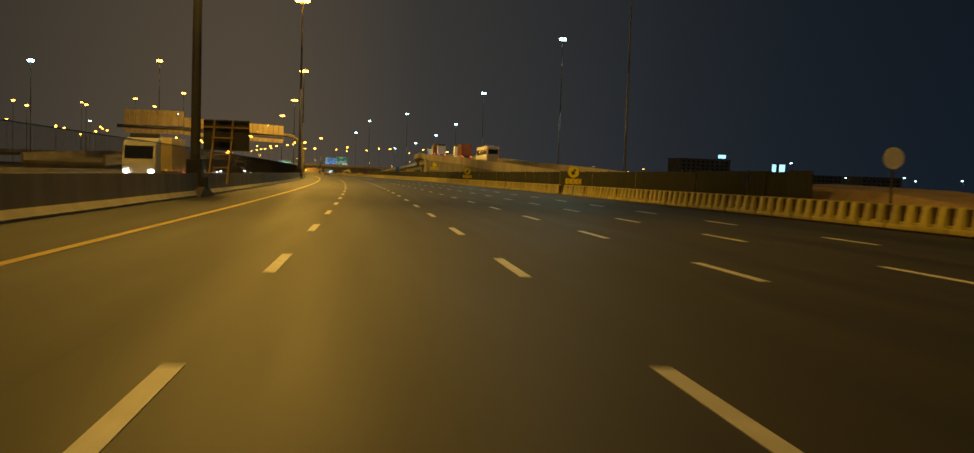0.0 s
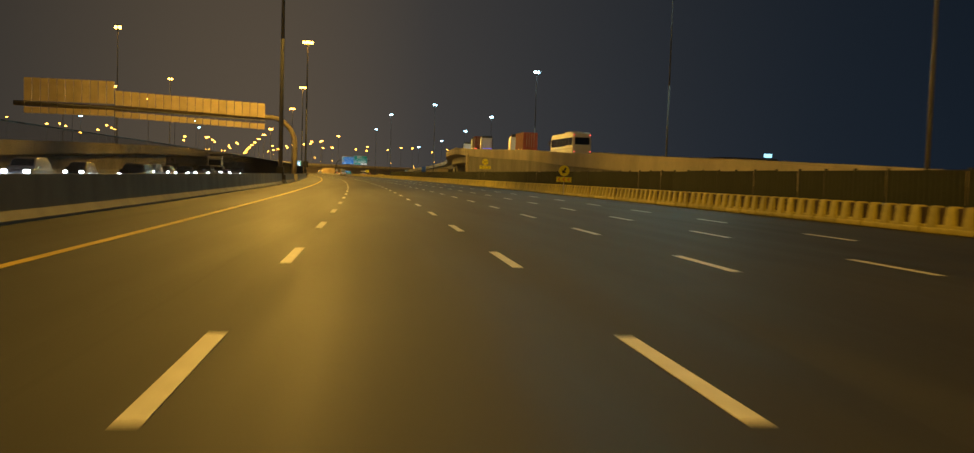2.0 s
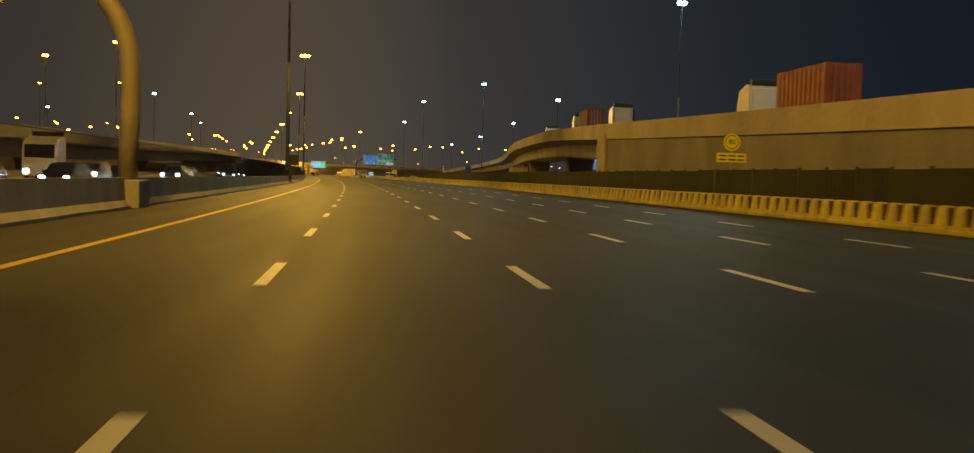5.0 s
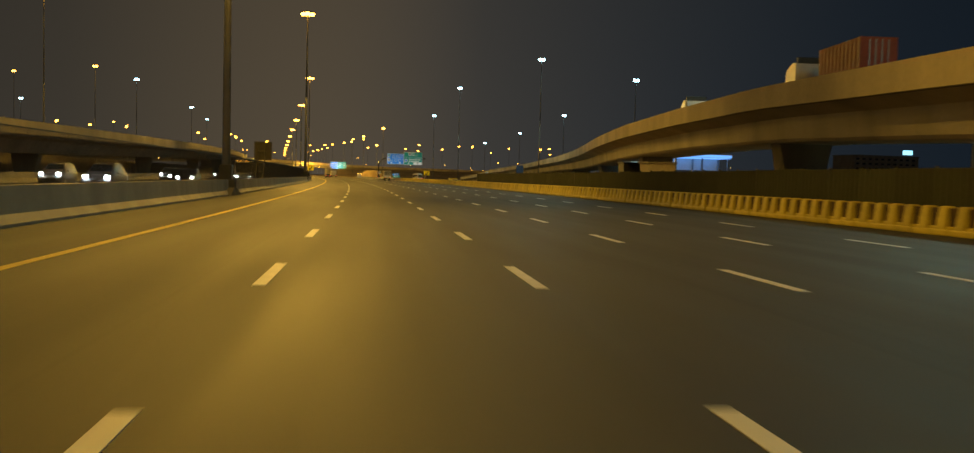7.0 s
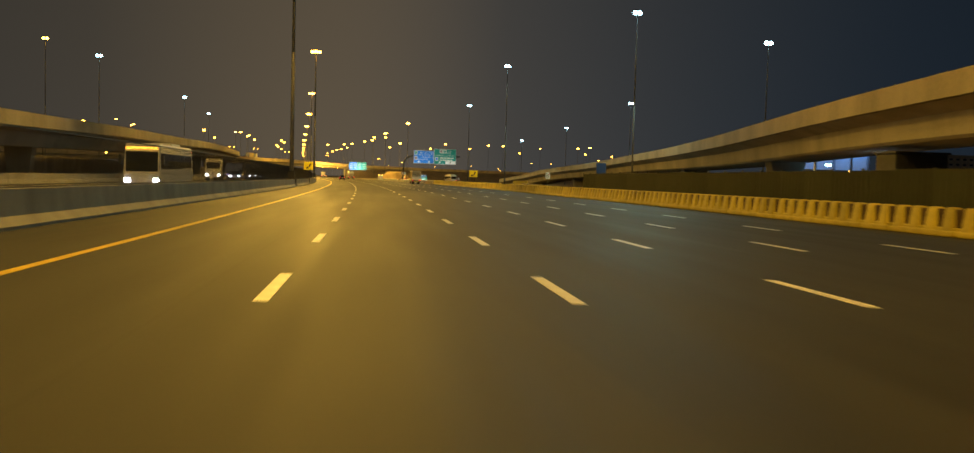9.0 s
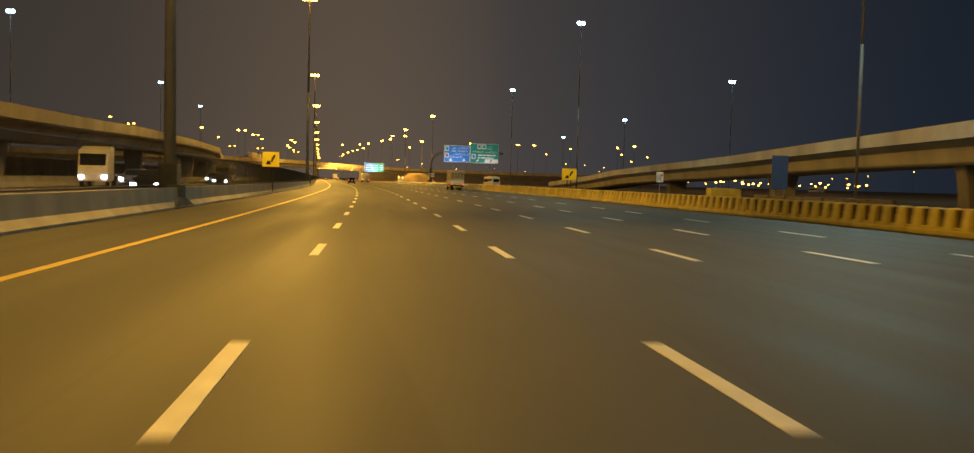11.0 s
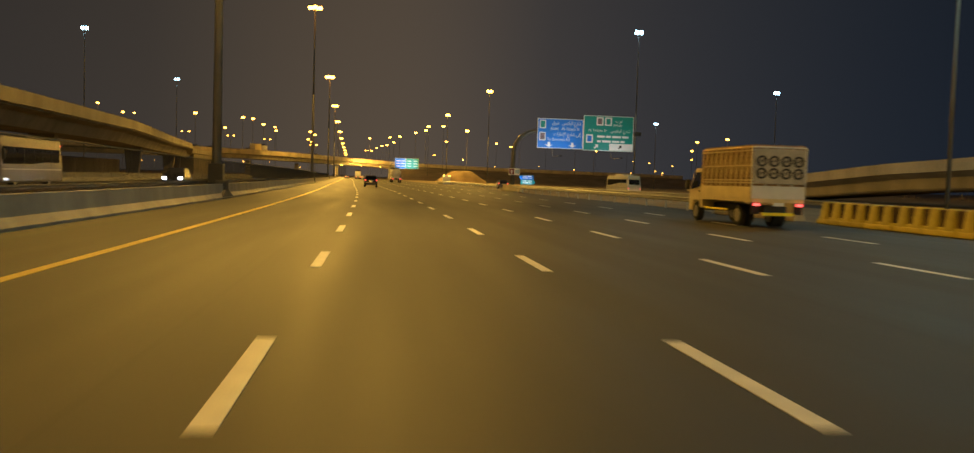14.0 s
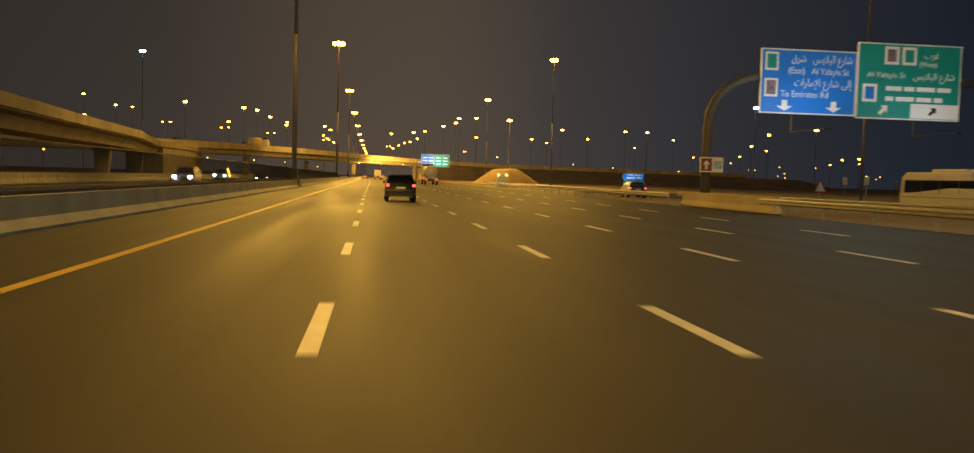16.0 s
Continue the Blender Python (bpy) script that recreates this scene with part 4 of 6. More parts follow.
for x, z, mt in ((10.9, 9.25, EMBLEM), (12.0, 9.25, SIGN_GREEN), (9.6, 7.05, SIGN_BLUE)):
    bm = bmesh.new()
    plate(bm, x - 0.45, x + 0.45, z - 0.52, z + 0.52, Y + 0.004, 0.01)
    ic = part("route_shield", bm, SIGN_WHITE, green)
    bm = bmesh.new()
    plate(bm, x - 0.28, x + 0.28, z - 0.36, z + 0.36, Y - 0.004, 0.008)
    part("emblem", bm, mt, ic)
bm = bmesh.new()
arrow(bm, 10.5, 6.1, 0.7, -45, Y)
part("arrow", bm, SIGN_WHITE, green)
bm = bmesh.new()
plate(bm, 12.2, 15.2, 5.65, 6.5, Y, 0.012)
tab = part("exit_tab", bm, SIGN_WHITE, green, "white exit tab with a black arrow")
bm = bmesh.new()
arrow(bm, 13.6, 6.08, 0.6, -45, Y - 0.014)
part("arrow", bm, SIGN_BLACK, tab)
# floodlights added to brighten the boards, which shine by retroreflected headlights
for x in (5.0, 12.6):
    fl = part("sign_floodlight", boxes(((x - 0.18, -4.0, 4.56), (x + 0.18, -3.75, 4.66)), ((x - 0.02, -3.9, 4.60), (x + 0.02, 0.3, 4.64)), ((x - 0.02, 0.2, 4.6), (x + 0.02, 0.3, 5.7)), bevel=0.005), DARK_METAL, gantry)
    ld = bpy.data.lights.new("sign_light", "SPOT")
    ld.energy, ld.color, ld.shadow_soft_size, ld.spot_size, ld.spot_blend = 680.0 if x < 8 else 370.0, (0.80, 0.92, 1.0), 0.2, radians(140), 0.8
    lo = new("sign_light", ld)
    lo.matrix_basis = GP @ look((x, -3.85, 4.85), (x, 0.0, 8.4))
# route panel on the post
bm = bmesh.new()
bd = part("post_sign", boxes(((-0.65, -0.4, 2.15), (0.75, -0.32, 3.0)), bevel=0.01), SIGN_WHITE, gantry, "small brown and white route sign")
bm = bmesh.new()
plate(bm, -0.58, 0.05, 2.22, 2.93, -0.402, 0.006)
sub = part("panel", bm, SIGN_BROWN, bd)
bm = bmesh.new()
arrow(bm, -0.27, 2.57, 0.5, 0, -0.412)
part("arrow", bm, SIGN_WHITE, sub)
bm = bmesh.new()
plate(bm, 0.15, 0.68, 2.35, 2.8, -0.402, 0.006)
part("panel", bm, material("sign_pale_blue", (0.35, 0.5, 0.7), 0.5, bump=0.0), bd)

# sign gantry over the oncoming lanes, seen from its back
back = thing("sign_gantry_opposite", spot_on(188, -7.2), "gantry over the oncoming lanes showing pale backs of sign panels", "sign gantry")
bm = bmesh.new()
pts = [(0, 0, 0.6), (0.1, 0, 3.4)] + [(-3.3 + 3.4 * math.cos(a), 0, 4.9 + 3.75 * math.sin(a)) for a in np.linspace(0.0, 1.5, 9)] + [(-8.0, 0, 8.75), (-36, 0, 9.2)]
pipe(bm, pts, 0.34, 12)
part("arch", bm, ARCH_STEEL, back, "thick curved steel post", smooth=True)
part("footing", boxes(((-0.6, -0.8, -0.1), (0.6, 0.8, 1.0)), bevel=0.05), CONCRETE_DARK, back)
for k in range(19):
    x1 = -3.95 - k * 1.02
    lift = k * 0.045
    part("panel", boxes(((x1 - 0.94, -0.75, 8.55 + lift), (x1, -0.69, 10.45 + lift))), PANEL_BACK, back)
    part("panel", boxes(((x1 - 0.94, -0.75, 6.95 + lift), (x1, -0.69, 7.72 + lift))), PANEL_BACK, back)
for k in range(11):
    x1 = -23.4 - k * 1.02
    part("panel", boxes(((x1 - 0.94, -0.75, 9.5), (x1, -0.69, 12.5))), PANEL_BACK, back)
    part("panel", boxes(((x1 - 0.94, -0.75, 7.9), (x1, -0.69, 8.7))), PANEL_BACK, back)
bm = bmesh.new()
for k in range(16):
    rod(bm, (-4.5 - k * 2.0, -0.62, 6.9 + k * 0.09), (-4.5 - k * 2.0, -0.62, 10.4 + k * 0.09), 0.05, None, 6)
rod(bm, (-3.9, -0.55, 8.1), (-34.5, -0.55, 9.4), 0.10, None, 8)
part("frame", bm, POLE_STEEL, back)


def board_on_posts(m, w, z0, z1, label, steel):
    ob = thing("works_board", m, label, "sign", "boards on the median")
    part("board", boxes(((-w / 2, 0.06, z0), (w / 2, 0.10, z1))), BOARD_BACK, ob)
    for x in (-w * 0.28, w * 0.12):
        bm = bmesh.new()
        rod(bm, (x - 0.15, -0.10, 0.0), (x + 0.06, 0.0, z1), 0.065, None, 8)
        part("post", bm, steel, ob)
        bm = bmesh.new()
        rod(bm, (x - 0.10, -1.2, 0.0), (x, 0.0, z1 * 0.7), 0.05, None, 8)
        part("brace", bm, steel, ob)
    for z in (0.95, 1.75, z0 + 0.75):
        k = z / z1
        bm = bmesh.new()
        rod(bm, (-w * 0.28 - 0.15 + 0.21 * k - 0.1, -0.12 + 0.10 * k, z), (w * 0.12 - 0.15 + 0.21 * k + 0.1, -0.12 + 0.10 * k, z), 0.05, None, 8)
        part("rung", bm, steel, ob)
    part("rail", boxes(((-w / 2 + 0.04, 0.0, z1 - 0.5), (w / 2 - 0.04, 0.06, z1 - 0.40))), steel, ob)
    part("edge_trim", boxes(((-w / 2, 0.0, z1 - 0.08), (w / 2, 0.06, z1))), DARK_METAL, ob)
    part("edge_trim", boxes(((-w / 2, 0.0, z0), (w / 2, 0.06, z0 + 0.08))), DARK_METAL, ob)


board_on_posts(spot_on(56, -7.0, 0.5), 2.7, 2.0, 3.85, "back of a dark sign board on leaning timber posts", TIMBER)
board_on_posts(spot_on(297, -7.4, 0.5), 1.5, 2.0, 3.6, "back of a dark sign board on steel posts", BOARD_BACK)


def disc_sign(s, d, z, text, lower, label):
    ob = thing("road_sign", spot_on(s, d), label, "road sign", "yellow works signs")
    bm = bmesh.new()
    rod(bm, (0, 0.05, 0), (0, 0.05, z + 0.4), 0.045, None, 8)
    part("post", bm, STEEL, ob)
    bm = bmesh.new()
    bmesh.ops.create_cone(bm, cap_ends=True, segments=28, radius1=0.5, radius2=0.5, depth=0.03, matrix=Matrix.Translation((0, 0, z)) @ Matrix.Rotation(radians(90), 4, "X"))
    dsc = part("disc", bm, SIGN_YELLOW, ob)
    if text:
        bm = bmesh.new()
        bmesh.ops.create_cone(bm, cap_ends=True, segments=28, radius1=0.40, radius2=0.40, depth=0.01, matrix=Matrix.Translation((0, -0.019, z)) @ Matrix.Rotation(radians(90), 4, "X"))
        ring = part("ring", bm, SIGN_BLACK, dsc)
        bm = bmesh.new()
        bmesh.ops.create_cone(bm, cap_ends=True, segments=28, radius1=0.36, radius2=0.36, depth=0.01, matrix=Matrix.Translation((0, -0.024, z)) @ Matrix.Rotation(radians(90), 4, "X"))
        part("face", bm, SIGN_YELLOW, dsc)
        lettering(text, 0.42, Matrix.Translation((0, -0.032, z)), dsc, SIGN_BLACK)
    else:
        bm = bmesh.new()
        arrow(bm, 0, z, 0.62, 150, -0.018)
        part("arrow", bm, SIGN_BLACK, dsc)
    if lower == "plate":
        pl = part("plate", boxes(((-0.9, -0.02, z - 1.15), (0.9, 0.0, z - 0.62)), bevel=0.01), SIGN_YELLOW, ob)
        for x0, x1 in ((-0.75, -0.3), (-0.2, 0.25), (0.35, 0.75)):
            for dz in (0.78, 1.0):
                bm = bmesh.new()
                plate(bm, x0, x1, z - dz - 0.04, z - dz + 0.04, -0.021, 0.006)
                part("bar", bm, SIGN_BLACK, pl)
    else:
        pl = part("chevron_plate", boxes(((-0.72, -0.02, z - 1.05), (0.72, 0.0, z - 0.58)), bevel=0.01), SIGN_YELLOW, ob)
        for k in range(3):
            bm = bmesh.new()
            x = -0.45 + k * 0.45
            f = [bm.verts.new((x + a, -0.028, z - 0.815 + b)) for a, b in ((-0.16, 0), (0.04, 0.2), (0.18, 0.2), (-0.02, 0), (0.18, -0.2), (0.04, -0.2))]
            bm.faces.new((f[0], f[3], f[2], f[1]))
            bm.faces.new((f[0], f[5], f[4], f[3]))
            part("chevron", bm, SIGN_ORANGE, pl)


disc_sign(203, 22.1, 3.85, "80", "plate", "round yellow speed sign above a yellow plate")
disc_sign(77.2, 19.93, 2.13, "", "chevron", "round yellow arrow sign above a chevron plate")
disc_sign(142.8, 19.8, 2.25, "", "chevron", "round yellow arrow sign above a chevron plate")


def works_sign(s, d, z0, w, h, label):
    ob = thing("works_sign", spot_on(s, d), label, "road sign", "square works signs")
    for x in (-w * 0.12, w * 0.12):
        bm = bmesh.new()
        rod(bm, (x, 0.05, 0), (x, 0.05, z0 + h), 0.05, None, 8)
        part("post", bm, DARK_METAL, ob)
    pl = part("panel", boxes(((-w / 2, -0.02, z0), (w / 2, 0.0, z0 + h)), bevel=0.01), SIGN_YELLOW, ob)
    bm = bmesh.new()
    f = [bm.verts.new((a * w, -0.027, z0 + b * h)) for a, b in ((-0.3, 0.15), (0.02, 0.15), (-0.05, 0.38), (-0.18, 0.42))]
    bm.faces.new(f)
    f = [bm.verts.new((a * w, -0.027, z0 + b * h)) for a, b in ((-0.02, 0.30), (0.10, 0.34), (0.28, 0.72), (0.20, 0.84), (0.08, 0.62))]
    bm.faces.new(f)
    part("symbol", bm, SIGN_BLACK, pl, "plain dark symbol")


works_sign(425.7, -7.1, 2.2, 1.37, 1.23, "square yellow works sign on the median barrier")
works_sign(437, 20.9, 1.78, 1.5, 1.15, "square yellow works sign behind the plastic barrier")
ob = thing("back_sign", spot_on(472.2, 43.0), "small pale sign board behind the barrier", "road sign")
bm = bmesh.new()
rod(bm, (0, 0.05, 0), (0, 0.05, 3.3), 0.05, None, 8)
part("post", bm, STEEL, ob)
lane_panel = part("panel", boxes(((-0.52, -0.02, 1.95), (0.52, 0.0, 3.4)), bevel=0.01), SIGN_WHITE, ob)
for x0, x1, z0, z1 in ((-0.36, -0.28, 2.1, 3.2), (-0.14, -0.06, 2.1, 3.2), (0.10, 0.20, 2.1, 3.0)):
    bm = bmesh.new()
    plate(bm, x0, x1, z0, z1, -0.021, 0.006)
    part("lane_stroke", bm, SIGN_BLACK, lane_panel)
bm = bmesh.new()
arrow(bm, 0.28, 2.95, 0.5, -40, -0.024)
part("arrow", bm, SIGN_RED, lane_panel, "red arrow")

# exit sign with arrow-shaped end
ob = thing("exit_sign", spot_on(651, 38.6), "blue and green exit sign with arrow-shaped ends", "road sign")
for x in (-0.9, 0.9):
    bm = bmesh.new()
    rod(bm, (x, 0.1, 0), (x, 0.1, 2.6), 0.06, None, 8)
    part("post", bm, STEEL, ob)
for z0, z1, mt, sgn in ((1.75, 2.75, SIGN_BLUE, -1), (0.65, 1.70, SIGN_GREEN, 1)):
    bm = bmesh.new()
    pts = [(-1.5, z0), (1.5, z0), (1.5, z1), (-1.5, z1)]
    if sgn < 0:
        pts = [(-1.85, (z0 + z1) / 2), (-1.5, z0), (1.5, z0), (1.5, z1), (-1.5, z1)]
    else:
        pts = [(-1.5, z0), (1.5, z0), (1.85, (z0 + z1) / 2), (1.5, z1), (-1.5, z1)]
    a = [bm.verts.new((x, -0.03, z)) for x, z in pts]
    b = [bm.verts.new((x, 0.03, z)) for x, z in pts]
    bm.faces.new(a)
    bm.faces.new(b[::-1])
    for i in range(len(a)):
        bm.faces.new((a[i], b[i], b[(i + 1) % len(a)], a[(i + 1) % len(a)]))
    pl = part("plate", bm, mt, ob)
    for x0, x1, dz in ((-1.1, -0.1, 0.3), (0.1, 1.1, 0.3), (-1.1, 0.2, -0.1), (0.4, 1.1, -0.1)):
        bm = bmesh.new()
        plate(bm, x0, x1, (z0 + z1) / 2 + dz - 0.12, (z0 + z1) / 2 + dz + 0.06, -0.032, 0.006)
        part("bar", bm, SIGN_WHITE, pl)
# lamp added to brighten the plates, with no such fitting known
part("sign_floodlight", boxes(((-0.4, -1.6, 0.2), (0.4, -1.3, 0.42)), ((-0.04, -1.5, 0.0), (0.04, -1.42, 0.25)), bevel=0.02), DARK_METAL, ob)
ld = bpy.data.lights.new("sign_light", "SPOT")
ld.energy, ld.color, ld.shadow_soft_size, ld.spot_size, ld.spot_blend = 260.0, (0.75, 0.9, 1.0), 0.2, radians(140), 0.8
lo = new("sign_light", ld)
lo.matrix_basis = spot_on(651, 38.6) @ look((0, -1.9, 0.5), (0, 0, 1.8))

# far sign gantry before the overpass
ob = thing("sign_gantry", spot_on(905, 21.8), "distant gantry with blue and teal direction signs", "sign gantry")
bm = bmesh.new()
pipe(bm, [(-2, 0.3, 0), (-2, 0.3, 7.4), (-1.4, 0.3, 8.3), (0, 0.3, 8.5), (12.5, 0.3, 8.5)], 0.25, 10)
part("cantilever", bm, POLE_STEEL, ob, smooth=True)
a = sign_board(ob, "sign_panel", 0.0, 5.4, 5.7, 11.0, SIGN_BLUE, "blue direction sign")
b = sign_board(ob, "sign_panel", 5.5, 12.0, 5.7, 11.0, SIGN_GREEN, "teal direction sign")
for pl, xs in ((a, (0.8, 3.2)), (b, (6.4, 9.4))):
    for x in xs:
        for z in (7.0, 8.3, 9.6):
            bm = bmesh.new()
            plate(bm, x, x + 1.9, z - 0.16, z + 0.16, -0.022, 0.008)
            part("bar", bm, SIGN_WHITE, pl)
# spot added to brighten the distant boards, without any fitting
ld = bpy.data.lights.new("sign_light", "SPOT")
ld.energy, ld.color, ld.shadow_soft_size, ld.spot_size, ld.spot_blend = 5000.0, (0.75, 0.9, 1.0), 0.3, radians(150), 0.8
lo = new("sign_light", ld)
lo.matrix_basis = spot_on(905, 21.8) @ look((6.1, -4.0, 4.0), (6.1, 0, 7.2))

# white warning triangle beyond the guard rail
ob = thing("warning_sign", spot_on(610.9, 46.6), "white warning triangle with a red edge on a post", "road sign")
bm = bmesh.new()
rod(bm, (0, 0.05, -0.05), (0, 0.05, 1.5), 0.045, None, 8)
part("post", bm, STEEL, ob)
for name, r, y, mt in (("triangle", 0.95, 0.0, SIGN_RED), ("face", 0.68, -0.012, SIGN_WHITE)):
    bm = bmesh.new()
    pts = [(0.0, r), (-r * 0.87, -r * 0.5), (r * 0.87, -r * 0.5)]
    fa = [bm.verts.new((x, y - 0.02, 1.35 + z)) for x, z in pts]
    fb = [bm.verts.new((x, y, 1.35 + z)) for x, z in pts]
    bm.faces.new(fa)
    bm.faces.new(fb[::-1])
    for i in range(3):
        bm.faces.new((fa[i], fb[i], fb[(i + 1) % 3], fa[(i + 1) % 3]))
    part(name, bm, mt, ob)
for s, d in ((682.7, 93.7), (699.3, 98.6)):
    ob = thing("marker_sign", spot_on(s, d), "tall narrow pale sign on a post", "road sign", "pale signs by the slip road")
    bm = bmesh.new()
    rod(bm, (0, 0.05, -0.05), (0, 0.05, 3.6), 0.06, None, 8)
    part("post", bm, STEEL, ob)
    part("panel", boxes(((-0.5, -0.02, 2.1), (0.5, 0.0, 3.7)), bevel=0.01), SIGN_WHITE, ob)

# back of a round sign behind the first barrier units
ob = thing("road_sign", spot_on(33.8, 22.5), "pale back of a round road sign on a post", "road sign")
bm = bmesh.new()
rod(bm, (0, 0.05, -0.05), (0, 0.05, 3.1), 0.05, None, 8)
part("post", bm, DARK_METAL, ob)
bm = bmesh.new()
bmesh.ops.create_cone(bm, cap_ends=True, segments=28, radius1=0.45, radius2=0.45, depth=0.03, matrix=Matrix.Translation((0, 0, 2.75)) @ Matrix.Rotation(radians(90), 4, "X"))
part("disc", bm, SIGN_WHITE, ob)
# lit white board over the dark ground to the east
ob = thing("lit_board", spot_on(141.3, 73.0, 0, -20), "small lit white board on two posts", "sign")
for x in (-0.9, 0.9):
    bm = bmesh.new()
    rod(bm, (x, 0.1, -0.05), (x, 0.1, 5.2), 0.08, None, 8)
    part("post", bm, DARK_METAL, ob)
part("board", boxes(((-1.15, -0.06, 2.5), (1.15, 0.06, 5.3)), bevel=0.02), DARK_METAL, ob)
for x0, x1, z0, z1 in ((-1.05, -0.45, 2.6, 5.2), (0.1, 1.0, 3.5, 5.2), (-0.2, 0.6, 2.6, 3.2)):
    part("lit_panel", boxes(((x0, -0.09, z0), (x1, -0.055, z1))), SCREEN, ob, "glowing white panel")

ob = thing("lit_board", spot_on(364.3, -65.9), "wide lit blue board on two posts", "sign")
for x in (-1.8, 1.8):
    bm = bmesh.new()
    rod(bm, (x, 0.15, -0.1), (x, 0.15, 6.4), 0.1, None, 8)
    part("post", bm, DARK_METAL, ob)
part("board", boxes(((-2.8, -0.08, 4.2), (2.8, 0.08, 6.5)), bevel=0.02), DARK_METAL, ob)
part("lit_panel", boxes(((-2.65, -0.12, 4.35), (2.65, -0.075, 6.35))), SCREEN, ob, "glowing pale blue panel")

# tall blue sign seen behind the plastic barriers
ob = thing("blue_sign", spot_on(441.6, 45.5), "tall plain blue sign board on two posts", "road sign")
for x in (-0.6, 0.6):
    bm = bmesh.new()
    rod(bm, (x, 0.08, -0.05), (x, 0.08, 4.9), 0.06, None, 8)
    part("post", bm, STEEL, ob)
part("board", boxes(((-0.93, -0.02, 1.35), (0.93, 0.02, 5.05)), bevel=0.01), SIGN_BLUE_DULL, ob)


# ---- vehicles: x to the right, y forward, z up, standing on the ground ----
def wheel_meshes(r, w):
    t = bmesh.new()
    bmesh.ops.create_cone(t, cap_ends=True, segments=20, radius1=r, radius2=r, depth=w, matrix=Matrix.Rotation(radians(90), 4, "Y"))
    es = [e for e in t.edges if len(e.link_faces) == 2 and abs(e.calc_face_angle(0)) > 1.0]
    bmesh.ops.bevel(t, geom=es, offset=w * 0.15, segments=2, affect="EDGES")
    k = bmesh.new()
    bmesh.ops.create_cone(k, cap_ends=True, segments=16, radius1=r * 0.62, radius2=r * 0.62, depth=w + 0.02, matrix=Matrix.Rotation(radians(90), 4, "Y"))
    for i in range(5):
        a = i * math.tau / 5
        box(k, (-w / 2 - 0.02, -0.04, 0.05), (w / 2 + 0.02, 0.04, r * 0.55), Matrix.Rotation(a, 4, "X"))
    a, b = mesh_of("tyre", t), mesh_of("rim", k)
    a.materials.append(RUBBER)
    b.materials.append(RIM)
    return a, b


WHEELS = {key: wheel_meshes(*key) for key in ((0.33, 0.22), (0.40, 0.24), (0.50, 0.30))}


def wheel(parent, x, y, key):
    tyre = part("wheel", WHEELS[key][0], RUBBER, parent)
    tyre.location = (x, y, key[0])
    part("rim", WHEELS[key][1], RIM, tyre)


def shell(parent, name, side, half, mat, bevel=0.05, label=""):
    bm = bmesh.new()
    prism(bm, side, half, bevel, 3)
    return part(name, bm, mat, parent, label, smooth=False)


def block(parent, name, lo, hi, mat, bevel=0.02, label=""):
    bm = bmesh.new()
    box(bm, lo, hi, bevel=bevel)
    return part(name, bm, mat, parent, label)


